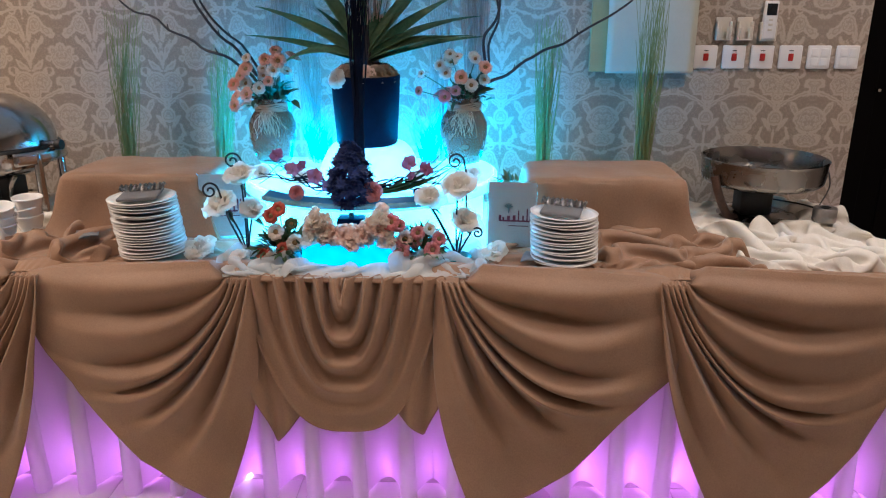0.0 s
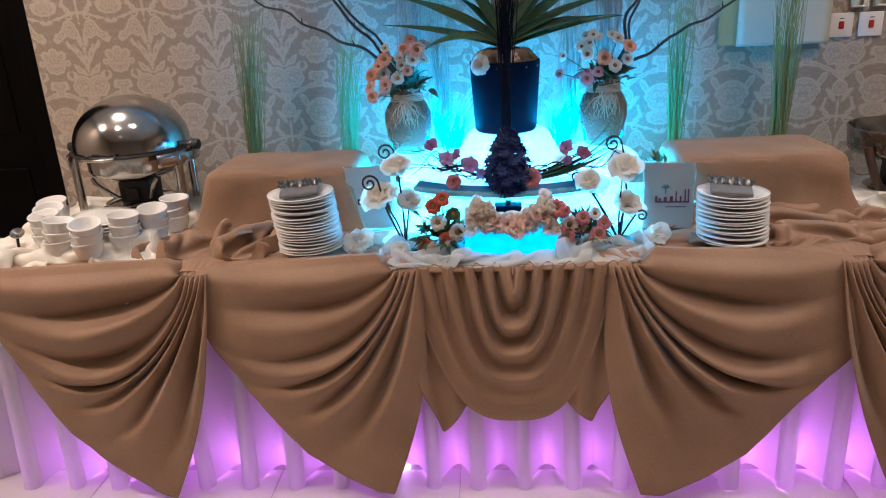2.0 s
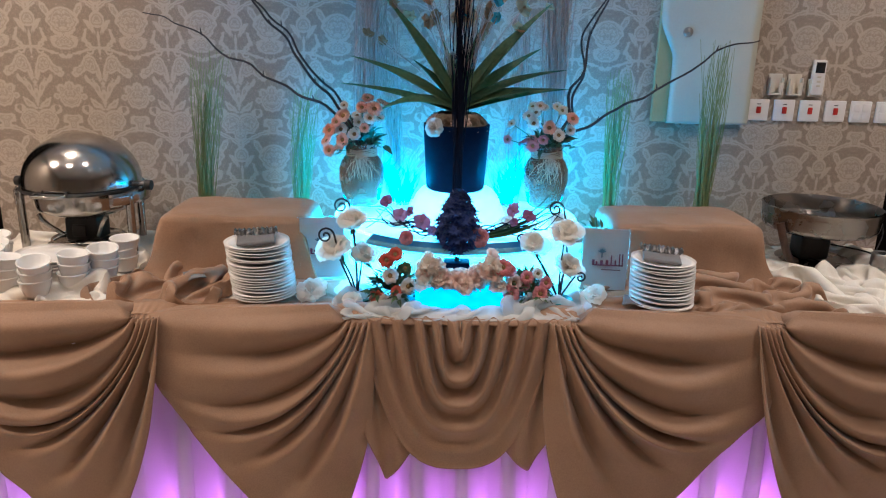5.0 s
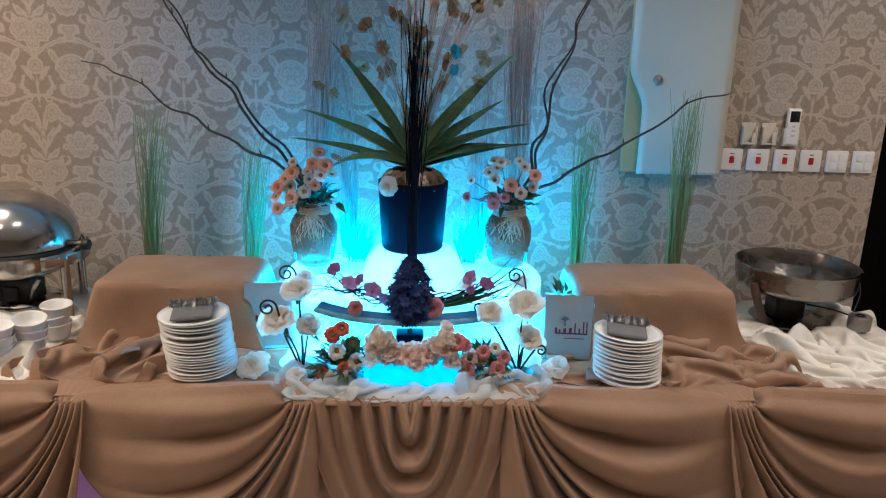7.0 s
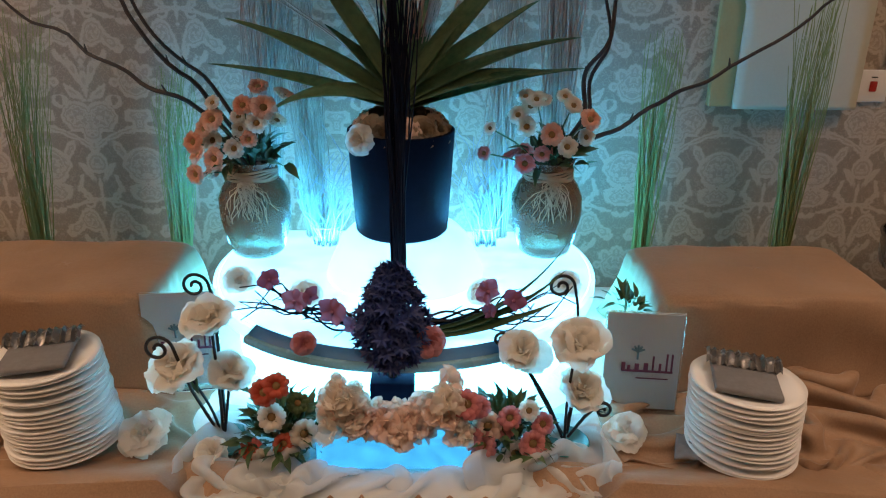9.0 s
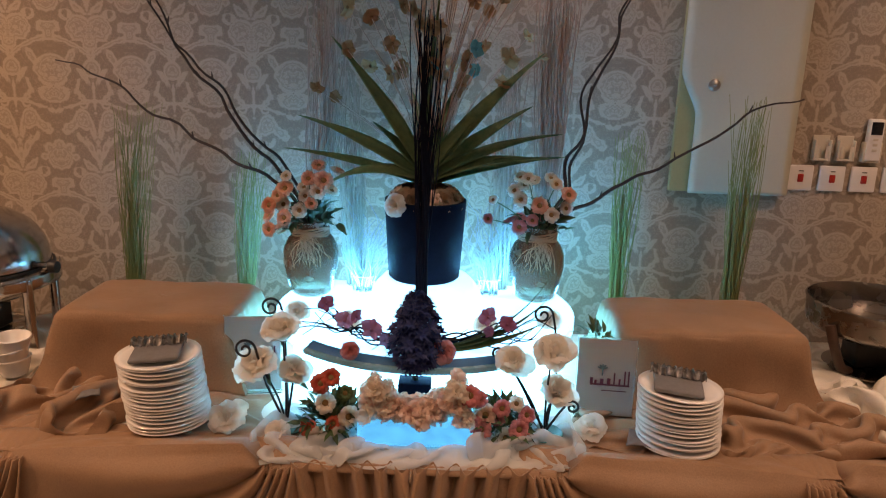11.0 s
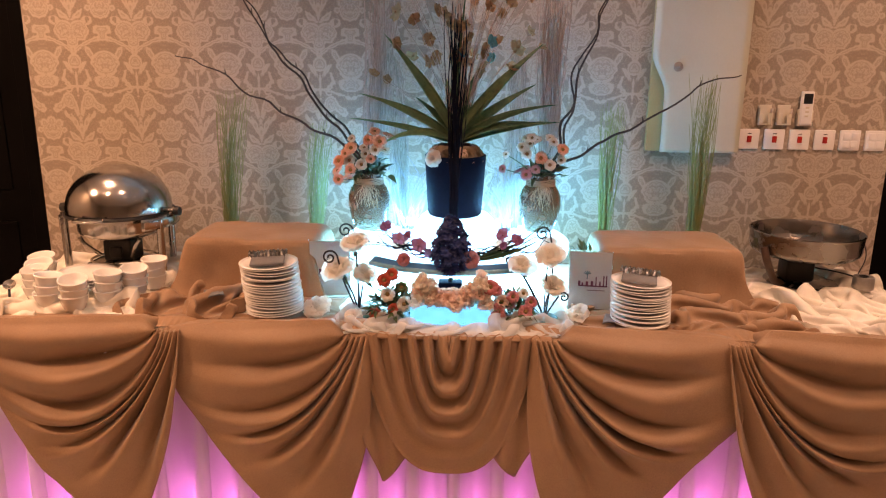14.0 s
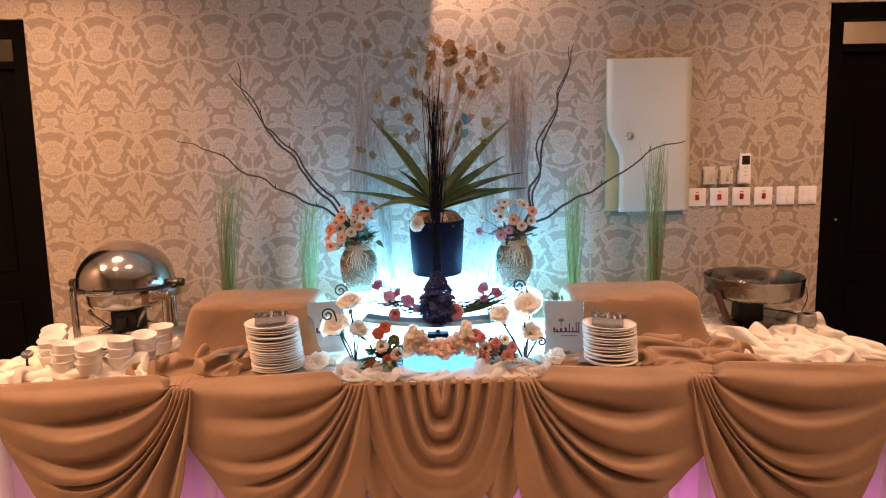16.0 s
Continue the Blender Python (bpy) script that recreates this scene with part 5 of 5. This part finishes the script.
# azimuth (0 right, 180 left, -90 towards the table's front), elevation, length, droop, roll, width
LEAVES = [(180, 60, 0.48, 0.35, -50, 0.054), (184, 36, 0.44, 0.55, -40, 0.050), (178, 20, 0.44, 0.32, -30, 0.044), (190, 52, 0.22, 0.40, -50, 0.044),
          (205, 30, 0.34, 1.50, -35, 0.046),
          (0, 54, 0.48, 0.40, 50, 0.056), (14, 40, 0.42, 0.45, 50, 0.046), (-4, 34, 0.43, 0.60, 40, 0.048), (2, 20, 0.44, 0.35, 30, 0.042), (-12, 30, 0.36, 0.80, 36, 0.046), (-6, 26, 0.40, 0.5, 24, 0.040),
          (-6, 58, 0.24, 0.40, 50, 0.044), (80, 84, 0.55, 0.08, -90, 0.054), (100, 50, 0.36, 0.4, 10, 0.050), (65, 55, 0.38, 0.3, 20, 0.050)]
for az, e, L, droop, roll, wide in LEAVES:
    g = blade(L * r.uniform(0.97, 1.03), wide, droop, 0.22, 16)
    part("leaf", g, M_LEAF, plant, m=Matrix.Translation((0, 0, 0.262 + 0.07 * e / 90)) @ pose(0, 0, 0, 0, -e, az + r.uniform(-2, 2)) @ pose(0, 0, 0, roll + r.uniform(-6, 6)), thick=0.0012)
for k in range(13):
    a = 2 * math.pi * k / 13
    bloom("blossom", ROSES[k % 3], [M_DRIED_P, M_PEACH_P, M_DRIED_P][k % 3] if k % 4 else M_DRIED_P, plant, Vector((0.080 * math.cos(a), 0.080 * math.sin(a), 0.234)), 0.038, (math.cos(a), math.sin(a), 0.8), k)

bloom("blossom", ROSES[0], M_WHITE_P, plant, Vector((-0.075, -0.088, 0.228)), 0.034, (-0.5, -1, 0.3), 1.0, "white blossom at the rim")

# bundles of sticks, reeds, sprays
def bundle(name, base, top, count, spread, flare, radius, material, label, category, group, seed, curl=0.02, ragged=0.3, n=9, single=False):
    g, sticks = Geo(), []
    r = random.Random(seed)
    base, top = Vector(base), Vector(top)
    for _ in range(count):
        a, d = r.uniform(0, 6.283), math.sqrt(r.random())
        o = Vector((math.cos(a), math.sin(a) * 0.6, 0)) * d
        u = 1 - ragged * r.random() ** 1.5
        ph = r.uniform(0, 6)
        pts = []
        for i in range(n):
            t = i / (n - 1)
            p = base.lerp(top, t * u) + o * lerp(spread, flare, (t * u) ** 1.5)
            p.x += curl * math.sin(5 * t + ph) * t
            p.y += curl * 0.6 * math.cos(4 * t + ph) * t
            pts.append(p)
        if single:
            sticks.append(Geo().tube(pts, [radius * lerp(1, 0.45, i / (n - 1)) for i in range(n)], 5))
        else:
            g.tube(pts, [radius * lerp(1, 0.45, i / (n - 1)) for i in range(n)], 4)
    ob = thing(name, Matrix.Translation((0, 0, 0)), label, category, group)
    for stick in sticks:
        part("twig", stick, material, ob)
    if not single:
        tagged(part("tuft", g, material, ob), kind="stuff")
    c = base.lerp(top, 0.16)
    if group:
        part("tie", Geo().tube([(c.x + (spread + 0.006) * math.cos(a), c.y + (spread * 0.6 + 0.006) * math.sin(a), c.z) for a in [2 * math.pi * i / 16 for i in range(17)]], 0.002, 5), M_RAFFIA, ob)
    return ob


STICKS = ("stick_sheaf", "sheaf of thin dried brown sticks behind the stand", "dried sticks", "stick sheaves")
for k, (bx, tx, tz, by) in enumerate(((-0.745, -0.675, 1.93, 2.78), (-0.60, -0.635, 1.62, 2.80), (-0.135, -0.12, 1.66, 2.80), (-0.005, 0.012, 1.96, 2.78))):
    bundle(STICKS[0], (bx, by, TOP + 0.006), (tx, by, tz), 95 if k in (0, 3) else 50, 0.026, 0.055 if k in (0, 3) else 0.036, 0.0028, M_STICK, STICKS[1], STICKS[2], STICKS[3], 40 + k, 0.028, 0.45)
for k, (bx, tx, tz, seed) in enumerate(((-1.375, -1.335, 1.50, 3), (-0.995, -0.965, 1.36, 4), (0.268, 0.285, 1.46, 5), (0.655, 0.66, 1.58, 6))):
    bundle("reed_sheaf", (bx, 2.84, TOP + 0.006), (tx, 2.86, tz), 80, 0.024, 0.075 if k in (0, 3) else 0.05, 0.0017, M_GRASS, "sheaf of fine green reeds standing against the wall", "dried grass", "reed sheaves", 60 + seed, 0.02, 0.5)
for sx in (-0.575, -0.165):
    bundle("white_spray", (sx, 2.72, TOP + 0.185), (sx + (0.02 if sx < MID else -0.01), 2.74, 1.24), 30, 0.03, 0.13, 0.0023, M_CYAN_LIT_GRASS, "fine white spray of dried grass in cyan light", "dried grass", "white sprays", int(sx * -90), 0.05, 0.5)
bundle("dark_twig_sheaf", (-0.372, 2.38, TOP + 0.182), (-0.365, 2.41, 1.82), 44, 0.014, 0.042, 0.0026, M_DARK_STICK, "tall bundle of dark twigs standing before the black pot", "dried sticks", "", 90, 0.018, 0.32, 14, True)

# thin stems with amber blossoms above the plant
MORE = random.Random(77)
am = thing("amber_blossom_spray", Matrix.Translation((-0.36, 2.66, 1.22)), "tall spray of translucent amber artificial blossoms", "artificial flowers")
r = random.Random(31)
heads = [(-0.535, 1.768), (-0.641, 1.545), (-0.401, 1.88), (-0.203, 1.80), (-0.159, 1.60), (-0.279, 1.59), (-0.085, 1.734), (-0.56, 1.98), (-0.41, 2.0), (-0.30, 1.93), (-0.48, 1.70), (-0.62, 1.80), (-0.10, 1.86), (-0.35, 1.76), (-0.22, 1.70), (-0.69, 1.57), (-0.46, 1.90), (-0.15, 1.95)]
heads += [(MORE.gauss(-0.36, 0.13), MORE.uniform(1.60, 2.04)) for _ in range(48)]
AMBER = orchid(1.0).mesh("amber", None)
for hx, hz in heads:
    p = Vector((hx + 0.36, r.uniform(-0.08, 0.08), hz - 1.22))
    part("stem", Geo().tube(curve([(0.0, 0, 0.0), (p.x * 0.35, p.y * 0.3, p.z * 0.55), tuple(p)], 10), 0.0016, 5), M_STICK, am)
    # a few blossoms are coloured blue to stand for glints of light
    bloom("blossom", AMBER, M_GLINT_P if r.random() < 0.08 and hz < 1.9 else M_AMBER_P, am, p, r.uniform(0.020, 0.036), (r.uniform(-1, 1), -0.6, r.uniform(-0.4, 1)), r.uniform(0, 6))

# dark miniature tree in the middle
tree = thing("miniature_tree", Matrix.Translation((-0.375, 2.185, TOP + 0.078)), "small dark artificial topiary tree, coloured as in blue light, in a square planter", "artificial plant")
part("planter", Geo().box((-0.042, -0.03, 0.0), (0.042, 0.03, 0.045), 0.004), M_POT, tree)
part("trunk", Geo().tube([(0, 0, 0.04), (0.002, 0, 0.09), (0, 0, 0.16)], [0.009, 0.008, 0.006], 10), M_TWIG, tree)
g = Geo()
r = random.Random(8)
one = Geo()
for k in range(7):
    one.add(blade(0.021, 0.0075, 0.3, 0.3, 3), pose(0, 0, 0, 0, -35 - 8 * (k % 2), 360 * k / 7))
for _ in range(640):
    t = r.random() ** 1.25
    zz = 0.085 + 0.185 * t
    rad = 0.078 * (math.sin(math.pi * (0.16 + 0.78 * t)) ** 0.8) * (1 - 0.35 * t) * r.uniform(0.6, 1.0)
    a = r.uniform(0, 6.283)
    d = Vector((math.cos(a), math.sin(a), 0.4 + t)).normalized()
    g.add(one, Matrix.Translation((rad * math.cos(a), rad * math.sin(a), zz)) @ d.to_track_quat("Z", "Y").to_matrix().to_4x4() @ Matrix.Scale(r.uniform(0.7, 1.15), 4))
part("foliage", g, M_BUSH, tree)

def floret(seed):
    """A loose hydrangea floret of five rounded petals."""
    r = random.Random(seed)
    g = Geo()
    for i in range(5):
        g.add(petal_sheet(1.0, r.uniform(0.60, 1.0), 0.20, r.uniform(0, 6)), Matrix.Rotation(2 * math.pi * i / 5 + r.uniform(-0.2, 0.2), 4, "Z"))
    return g


FLORETS = [floret(s).mesh("floret", None) for s in (1, 2, 3)]
# peach blossom mound on the blue block
mound = thing("blossom_mound", Matrix.Translation((MID, 2.13, TOP + 0.072)), "mound of peach and cream artificial hydrangea blossoms", "artificial flowers")
r = random.Random(14)
for k in range(135):
    u, v = r.uniform(-1, 1), r.uniform(-1, 1)
    x = 0.122 * u
    top = 0.030 + 0.062 * smooth01((abs(u) - 0.25) / 0.5) * (1 - 0.7 * smooth01((abs(u) - 0.78) / 0.22))
    z = lerp(-0.012, top, r.random() ** 0.7)
    warm = abs(u) < 0.55 and z < 0.04
    bloom("floret", r.choice(FLORETS), M_PEACH_P if warm or r.random() < 0.3 else M_CREAM_P, mound, Vector((x, -0.045 + 0.03 * v, z)), r.uniform(0.020, 0.031), (u * 0.7 + r.uniform(-0.5, 0.5), -1.0, 0.6 + r.uniform(-0.6, 0.6)), r.uniform(0, 6))

# small bouquets at the front
def bouquet(cx, cy, z, flowers, label, seed):
    b = thing("small_bouquet", Matrix.Translation((cx, cy, z)), label, "artificial flowers", "bouquets at the front")
    r = random.Random(seed)
    part("foliage", leaf_spray(260, 0.090, 0.034, seed), M_GREEN, b, m=Matrix.Translation((0, -0.005, 0.008)))
    for fx, fz, m_, size in flowers:
        p = Vector((fx - cx, -0.03 - 0.025 * r.random(), fz - z))
        bloom("flower", r.choice(DAISIES), m_, b, p, size * 1.15, (p.x * 5, -1, 0.3 + p.z * 2), r.uniform(0, 6), centre=True)
        part("stem", Geo().tube(curve([(0, 0.01, 0.0), (p.x * 0.5, p.y * 0.4, p.z * 0.6), tuple(p)], 6), 0.0016, 5), M_GREEN, b)
    return b


RU = M_RUST_P
bouquet(-0.575, 2.12, TOP + 0.02, [(-0.596, 0.895, RU, 0.023), (-0.569, 0.920, RU, 0.021), (-0.585, 0.847, W_, 0.024), (-0.53, 0.815, W_, 0.024), (-0.625, 0.778, RU, 0.022), (-0.60, 0.765, W_, 0.023), (-0.555, 0.785, W_, 0.022), (-0.565, 0.80, RU, 0.018), (-0.545, 0.765, W_, 0.02), (-0.54, 0.87, M_GREEN, 0.018)],
        "small bouquet of rust red and cream flowers in dark leaves", 51)
bouquet(-0.165, 2.12, TOP + 0.02, [(-0.235, 0.885, K, 0.025), (-0.215, 0.872, K, 0.02), (-0.207, 0.799, K, 0.024), (-0.118, 0.80, K, 0.024), (-0.147, 0.772, W_, 0.024), (-0.197, 0.83, M_PEACH_P, 0.024), (-0.17, 0.825, K, 0.022), (-0.20, 0.772, K, 0.022), (-0.225, 0.81, K, 0.021), (-0.16, 0.85, K, 0.02), (-0.10, 0.83, K, 0.02), (-0.126, 0.861, W_, 0.018)],
        "small bouquet of dusty pink and cream flowers in green leaves", 52)

# white roses on wrought-iron scroll stands
def spiral(c, r0, turns, start, lead):
    pts = [Vector(p) for p in lead]
    n = 36
    for i in range(n + 1):
        t = i / n
        a = start + turns * 2 * math.pi * t
        rr = r0 * (1 - 0.82 * t)
        pts.append(Vector((c[0] + rr * math.cos(a), c[1], c[2] + rr * math.sin(a))))
    return pts


def rose_stand(cx, cy, roses, scrolls, side, label):
    s = thing("rose_stand", Matrix.Translation((cx, cy, TOP + 0.004)), label, "artificial flowers", "rose stands")
    r = random.Random(int(cx * 300))
    part("dish", Geo().lathe([(0.001, 0.0), (0.04, 0.0), (0.052, 0.012), (0.050, 0.014), (0.038, 0.005), (0.001, 0.004)], 28), M_DISH, s, "teal glass dish")
    for fx, fy, fz, size, tilt in roses:
        facing = Vector((tilt, -0.30 - 0.25 * r.random(), 0.85)).normalized()
        p = Vector((fx - cx, fy - cy, fz - TOP)) - facing * size * 0.30
        part("stem", Geo().tube(curve([(0.004 * side, 0, 0.006), (p.x * 0.35, p.y * 0.3, p.z * 0.5), tuple(p)], 10), 0.0028, 6), M_BLACK_METAL, s)
        big_rose("rose", s, p, size, facing, int(1000 * (fx + fz)))
        leaf = blade(0.045, 0.02, 0.5, 0.3, 6)
        part("leaf", leaf, M_GREEN, s, m=Matrix.Translation(p + Vector((0, 0.012, -0.012))) @ pose(0, 0, 0, 20, 25, r.uniform(0, 360)), thick=0.0008)
    for c, r0, start, turns, lead in scrolls:
        loc = lambda q: (q[0] - cx, q[1] - cy, q[2] - TOP - 0.004)
        part("scroll", Geo().tube(spiral(loc(c), r0, turns, start, [loc(q) for q in lead]), 0.0032, 6), M_BLACK_METAL, s, "black wrought-iron scroll")
    return s


rose_stand(-0.69, 2.13, [(-0.708, 2.16, 0.990, 0.056, -0.15), (-0.758, 2.135, 0.912, 0.060, -0.35), (-0.675, 2.15, 0.885, 0.050, 0.25)],
           [((-0.753, 2.24, 1.030), 0.027, 0.2, 1.5, [(-0.69, 2.14, 0.77), (-0.705, 2.19, 0.90), (-0.718, 2.235, 1.0)]), ((-0.788, 2.115, 0.963), 0.027, 0.2, 1.5, [(-0.70, 2.13, 0.77), (-0.74, 2.125, 0.87), (-0.757, 2.118, 0.945)])],
           -1, "white artificial roses on a black wrought-iron scroll stand")
rose_stand(-0.05, 2.13, [(-0.133, 2.17, 0.922, 0.052, -0.2), (-0.042, 2.10, 0.978, 0.056, 0.1), (-0.027, 2.13, 0.864, 0.054, 0.3)],
           [((-0.053, 2.24, 1.033), 0.026, 0.2, 1.5, [(-0.04, 2.14, 0.77), (-0.018, 2.18, 0.90), (-0.020, 2.235, 1.0)]), ((-0.168, 2.19, 0.945), 0.016, 0.2, 1.5, [(-0.05, 2.14, 0.77), (-0.11, 2.16, 0.88), (-0.148, 2.185, 0.935)]),
            ((0.016, 2.11, 0.842), 0.018, 2.6, -1.4, [(-0.04, 2.13, 0.77), (-0.015, 2.12, 0.82), (-0.002, 2.11, 0.845)])],
           1, "white artificial roses on a black wrought-iron scroll stand")
# loose white roses lying at the front
for k, (lx, ly, lz, size) in enumerate(((-0.835, 2.13, 0.768, 0.055), (0.075, 2.15, 0.765, 0.045), (-0.70, 2.09, 0.762, 0.035))):
    ob = thing("loose_rose", Matrix.Translation((lx, ly, lz)), "white artificial rose lying on cloth before the display", "artificial flower", "loose roses")
    big_rose("flower_head", ob, Vector((0, 0, -0.012)), size, (-0.2, -0.4, 0.9), k)

# pale blossoms lying on the glowing top, a green sprig by the card
for k, (lx, ly) in enumerate(((-0.575, 2.40), (-0.185, 2.41), (-0.735, 2.47), (0.0, 2.46))):
    ob = thing("loose_rose", Matrix.Translation((lx, ly, TOP + 0.186)), "pale artificial blossom lying on the glowing top", "artificial flower", "blossoms on the stand")
    bloom("flower_head", ROSES[k % 3], M_WHITE_P, ob, Vector((0, 0, 0)), 0.036, (0.3 * (-1) ** k, -0.6, 0.7), k)
sprig = thing("leaf_sprig", Matrix.Translation((0.13, 2.40, TOP + 0.004)), "small dark green leafy sprig behind the sign holder", "artificial plant")
part("stem", Geo().tube([(0, 0, 0), (-0.008, 0, 0.12), (-0.01, 0, 0.22)], 0.003, 6), M_GREEN, sprig)
part("foliage", leaf_spray(46, 0.055, 0.032, 88), M_GREEN, sprig, m=Matrix.Translation((-0.008, 0, 0.155)))

# mauve orchids and bare vines arching over the rim
def orchid_spray(side, label):
    o = thing("orchid_spray", Matrix.Translation((MID, 2.24, TOP + 0.19)), label, "artificial flowers", "orchid sprays")
    r = random.Random(70 + side)
    for k in range(9):
        reach = r.uniform(0.22, 0.36)
        pts = [(side * 0.03, 0.0, -0.005)]
        for j in range(1, 7):
            t = j / 6
            pts.append((side * reach * t, 0.01 + 0.03 * r.uniform(-1, 1) * t, 0.004 + (0.02 + 0.085 * r.random()) * t ** 1.4 + 0.012 * math.sin(6 * t + k)))
        g = Geo().tube(curve(pts, 24), [lerp(0.0034, 0.0012, i / 23) for i in range(24)], 5)
        line = curve(pts, 24)
        for i in (9, 14, 19):
            g.tube([line[i], line[i] + Vector((side * 0.02, -0.01, 0.025 * r.uniform(-0.5, 1)))], [0.0012, 0.0008], 4)
        part("vine", g, M_DARK_STICK if k % 3 else M_TWIG, o)
    if side > 0:
        for k in range(3):
            part("leaf", blade(0.34 - 0.03 * k, 0.020, -0.9, 0.3, 12), M_GREEN, o, m=Matrix.Translation((0.05, -0.01 * k, 0.0)) @ pose(0, 0, 0, 20 * k, -10 + 5 * k, -2 + 7 * k), thick=0.001)
    for fx, fz, size in ([(-0.605, 1.052, 0.034), (-0.56, 1.008, 0.040), (-0.49, 0.985, 0.048), (-0.53, 1.02, 0.03), (-0.455, 0.955, 0.034)] if side < 0 else [(-0.195, 1.03, 0.040), (-0.145, 1.012, 0.036), (-0.19, 0.99, 0.028)]):
        bloom("orchid", ORCHID, M_MAUVE_P, o, Vector((fx - MID, -0.02, fz - TOP - 0.19)), size * 0.64, (r.uniform(-1.2, 1.2), -1, 0.3), r.uniform(-0.6, 0.6))
    for fx, fz, size, m_ in ([(-0.542, 0.945, 0.024, M_PINK_P)] if side < 0 else [(-0.309, 0.949, 0.032, M_PINK_P)]):
        bloom("flower", ROSES[1], m_, o, Vector((fx - MID, -0.06, fz - TOP - 0.19)), size, (0.3, -1, 0.2), 1.0)
    return o


orchid_spray(-1, "mauve orchids on dark bare vines along the glowing rim")
orchid_spray(1, "mauve orchids and long green leaves along the glowing rim")

# acrylic card holders
def card(m, mirrored):
    c = thing("card_holder", m, "clear acrylic sign holder with a printed white card", "sign holder", "sign holders")
    part("front_sheet", Geo().box((-0.078, -0.003, 0.003), (0.078, 0.0, 0.218), 0.001), M_ACRYLIC, c, smooth=False)
    part("back_sheet", Geo().box((-0.078, 0.003, 0.003), (0.078, 0.006, 0.218), 0.001), M_ACRYLIC, c, smooth=False)
    part("foot", Geo().box((-0.078, -0.02, 0.0), (0.078, 0.035, 0.003), 0.001), M_ACRYLIC, c, smooth=False)
    part("card", Geo().box((-0.075, 0.0005, 0.006), (0.075, 0.0025, 0.214)), M_CARD, c, "printed white card", smooth=False)
    y = -0.0036
    logo = Geo().box((-0.040, y - 0.001, 0.0885), (0.062, y + 0.0006, 0.0935), 0.0006)
    for lx, hz, w in ((0.059, 0.040, 0.004), (0.049, 0.040, 0.004), (0.036, 0.018, 0.005), (0.022, 0.034, 0.004), (0.008, 0.018, 0.009), (-0.010, 0.016, 0.009), (-0.026, 0.012, 0.006), (-0.037, 0.018, 0.008)):
        logo.box((lx - w / 2, y - 0.001, 0.091), (lx + w / 2, y + 0.0006, 0.091 + hz), 0.0005)
    part("emblem", logo, M_LOGO, c, "plum coloured emblem strokes")
    part("line", Geo().box((-0.010, y - 0.0006, 0.074), (0.054, y + 0.0004, 0.0765)), M_LOGO, c)
    t = Geo().tube([(-0.010, y, 0.116), (-0.010, y, 0.137)], 0.0022, 5)
    for a in (-1.2, -0.6, 0, 0.6, 1.2):
        t.tube([(-0.010, y, 0.134), (-0.010 + 0.014 * math.sin(a), y, 0.134 + 0.013 * math.cos(a))], [0.003, 0.002], 5)
    part("crest", t, M_LOGO_T, c, "slate blue tree crest")
    return c


card(pose(-0.83, 2.33, TOP + 0.004, -7, 0, 8), False)
card(pose(0.125, 2.25, TOP + 0.004, -5, 0, -6), False)

# ---- ceiling fittings ----
LENS = Geo().lathe([(0.001, -0.004), (0.05, -0.004), (0.052, 0.0)], 28).mesh("lens", M_LAMP)
RING = Geo().lathe([(0.052, 0.0), (0.052, -0.006), (0.07, -0.005), (0.072, 0.0)], 32).mesh("ring", M_STEEL)
for lx, ly, *rest in DOWNLIGHTS:
    d = thing("downlight", Matrix.Translation((lx, ly, CEIL)), "recessed round ceiling downlight with steel ring", "downlight", "downlights")
    part("ring", RING, None, d)
    part("lens", LENS, None, d)

# ---- floor tiles ----
TILE = Geo().box((-0.2988, -0.2988, -0.004), (0.2988, 0.2988, 0.0), 0.0015, 1).mesh("floor_tile", M_TILE)
for i in range(11):
    for j in range(12):
        part("floor_tile", TILE, None, floor, m=Matrix.Translation((-3.25 + 0.6 * i, -2.45 + 0.6 * j, 0)))
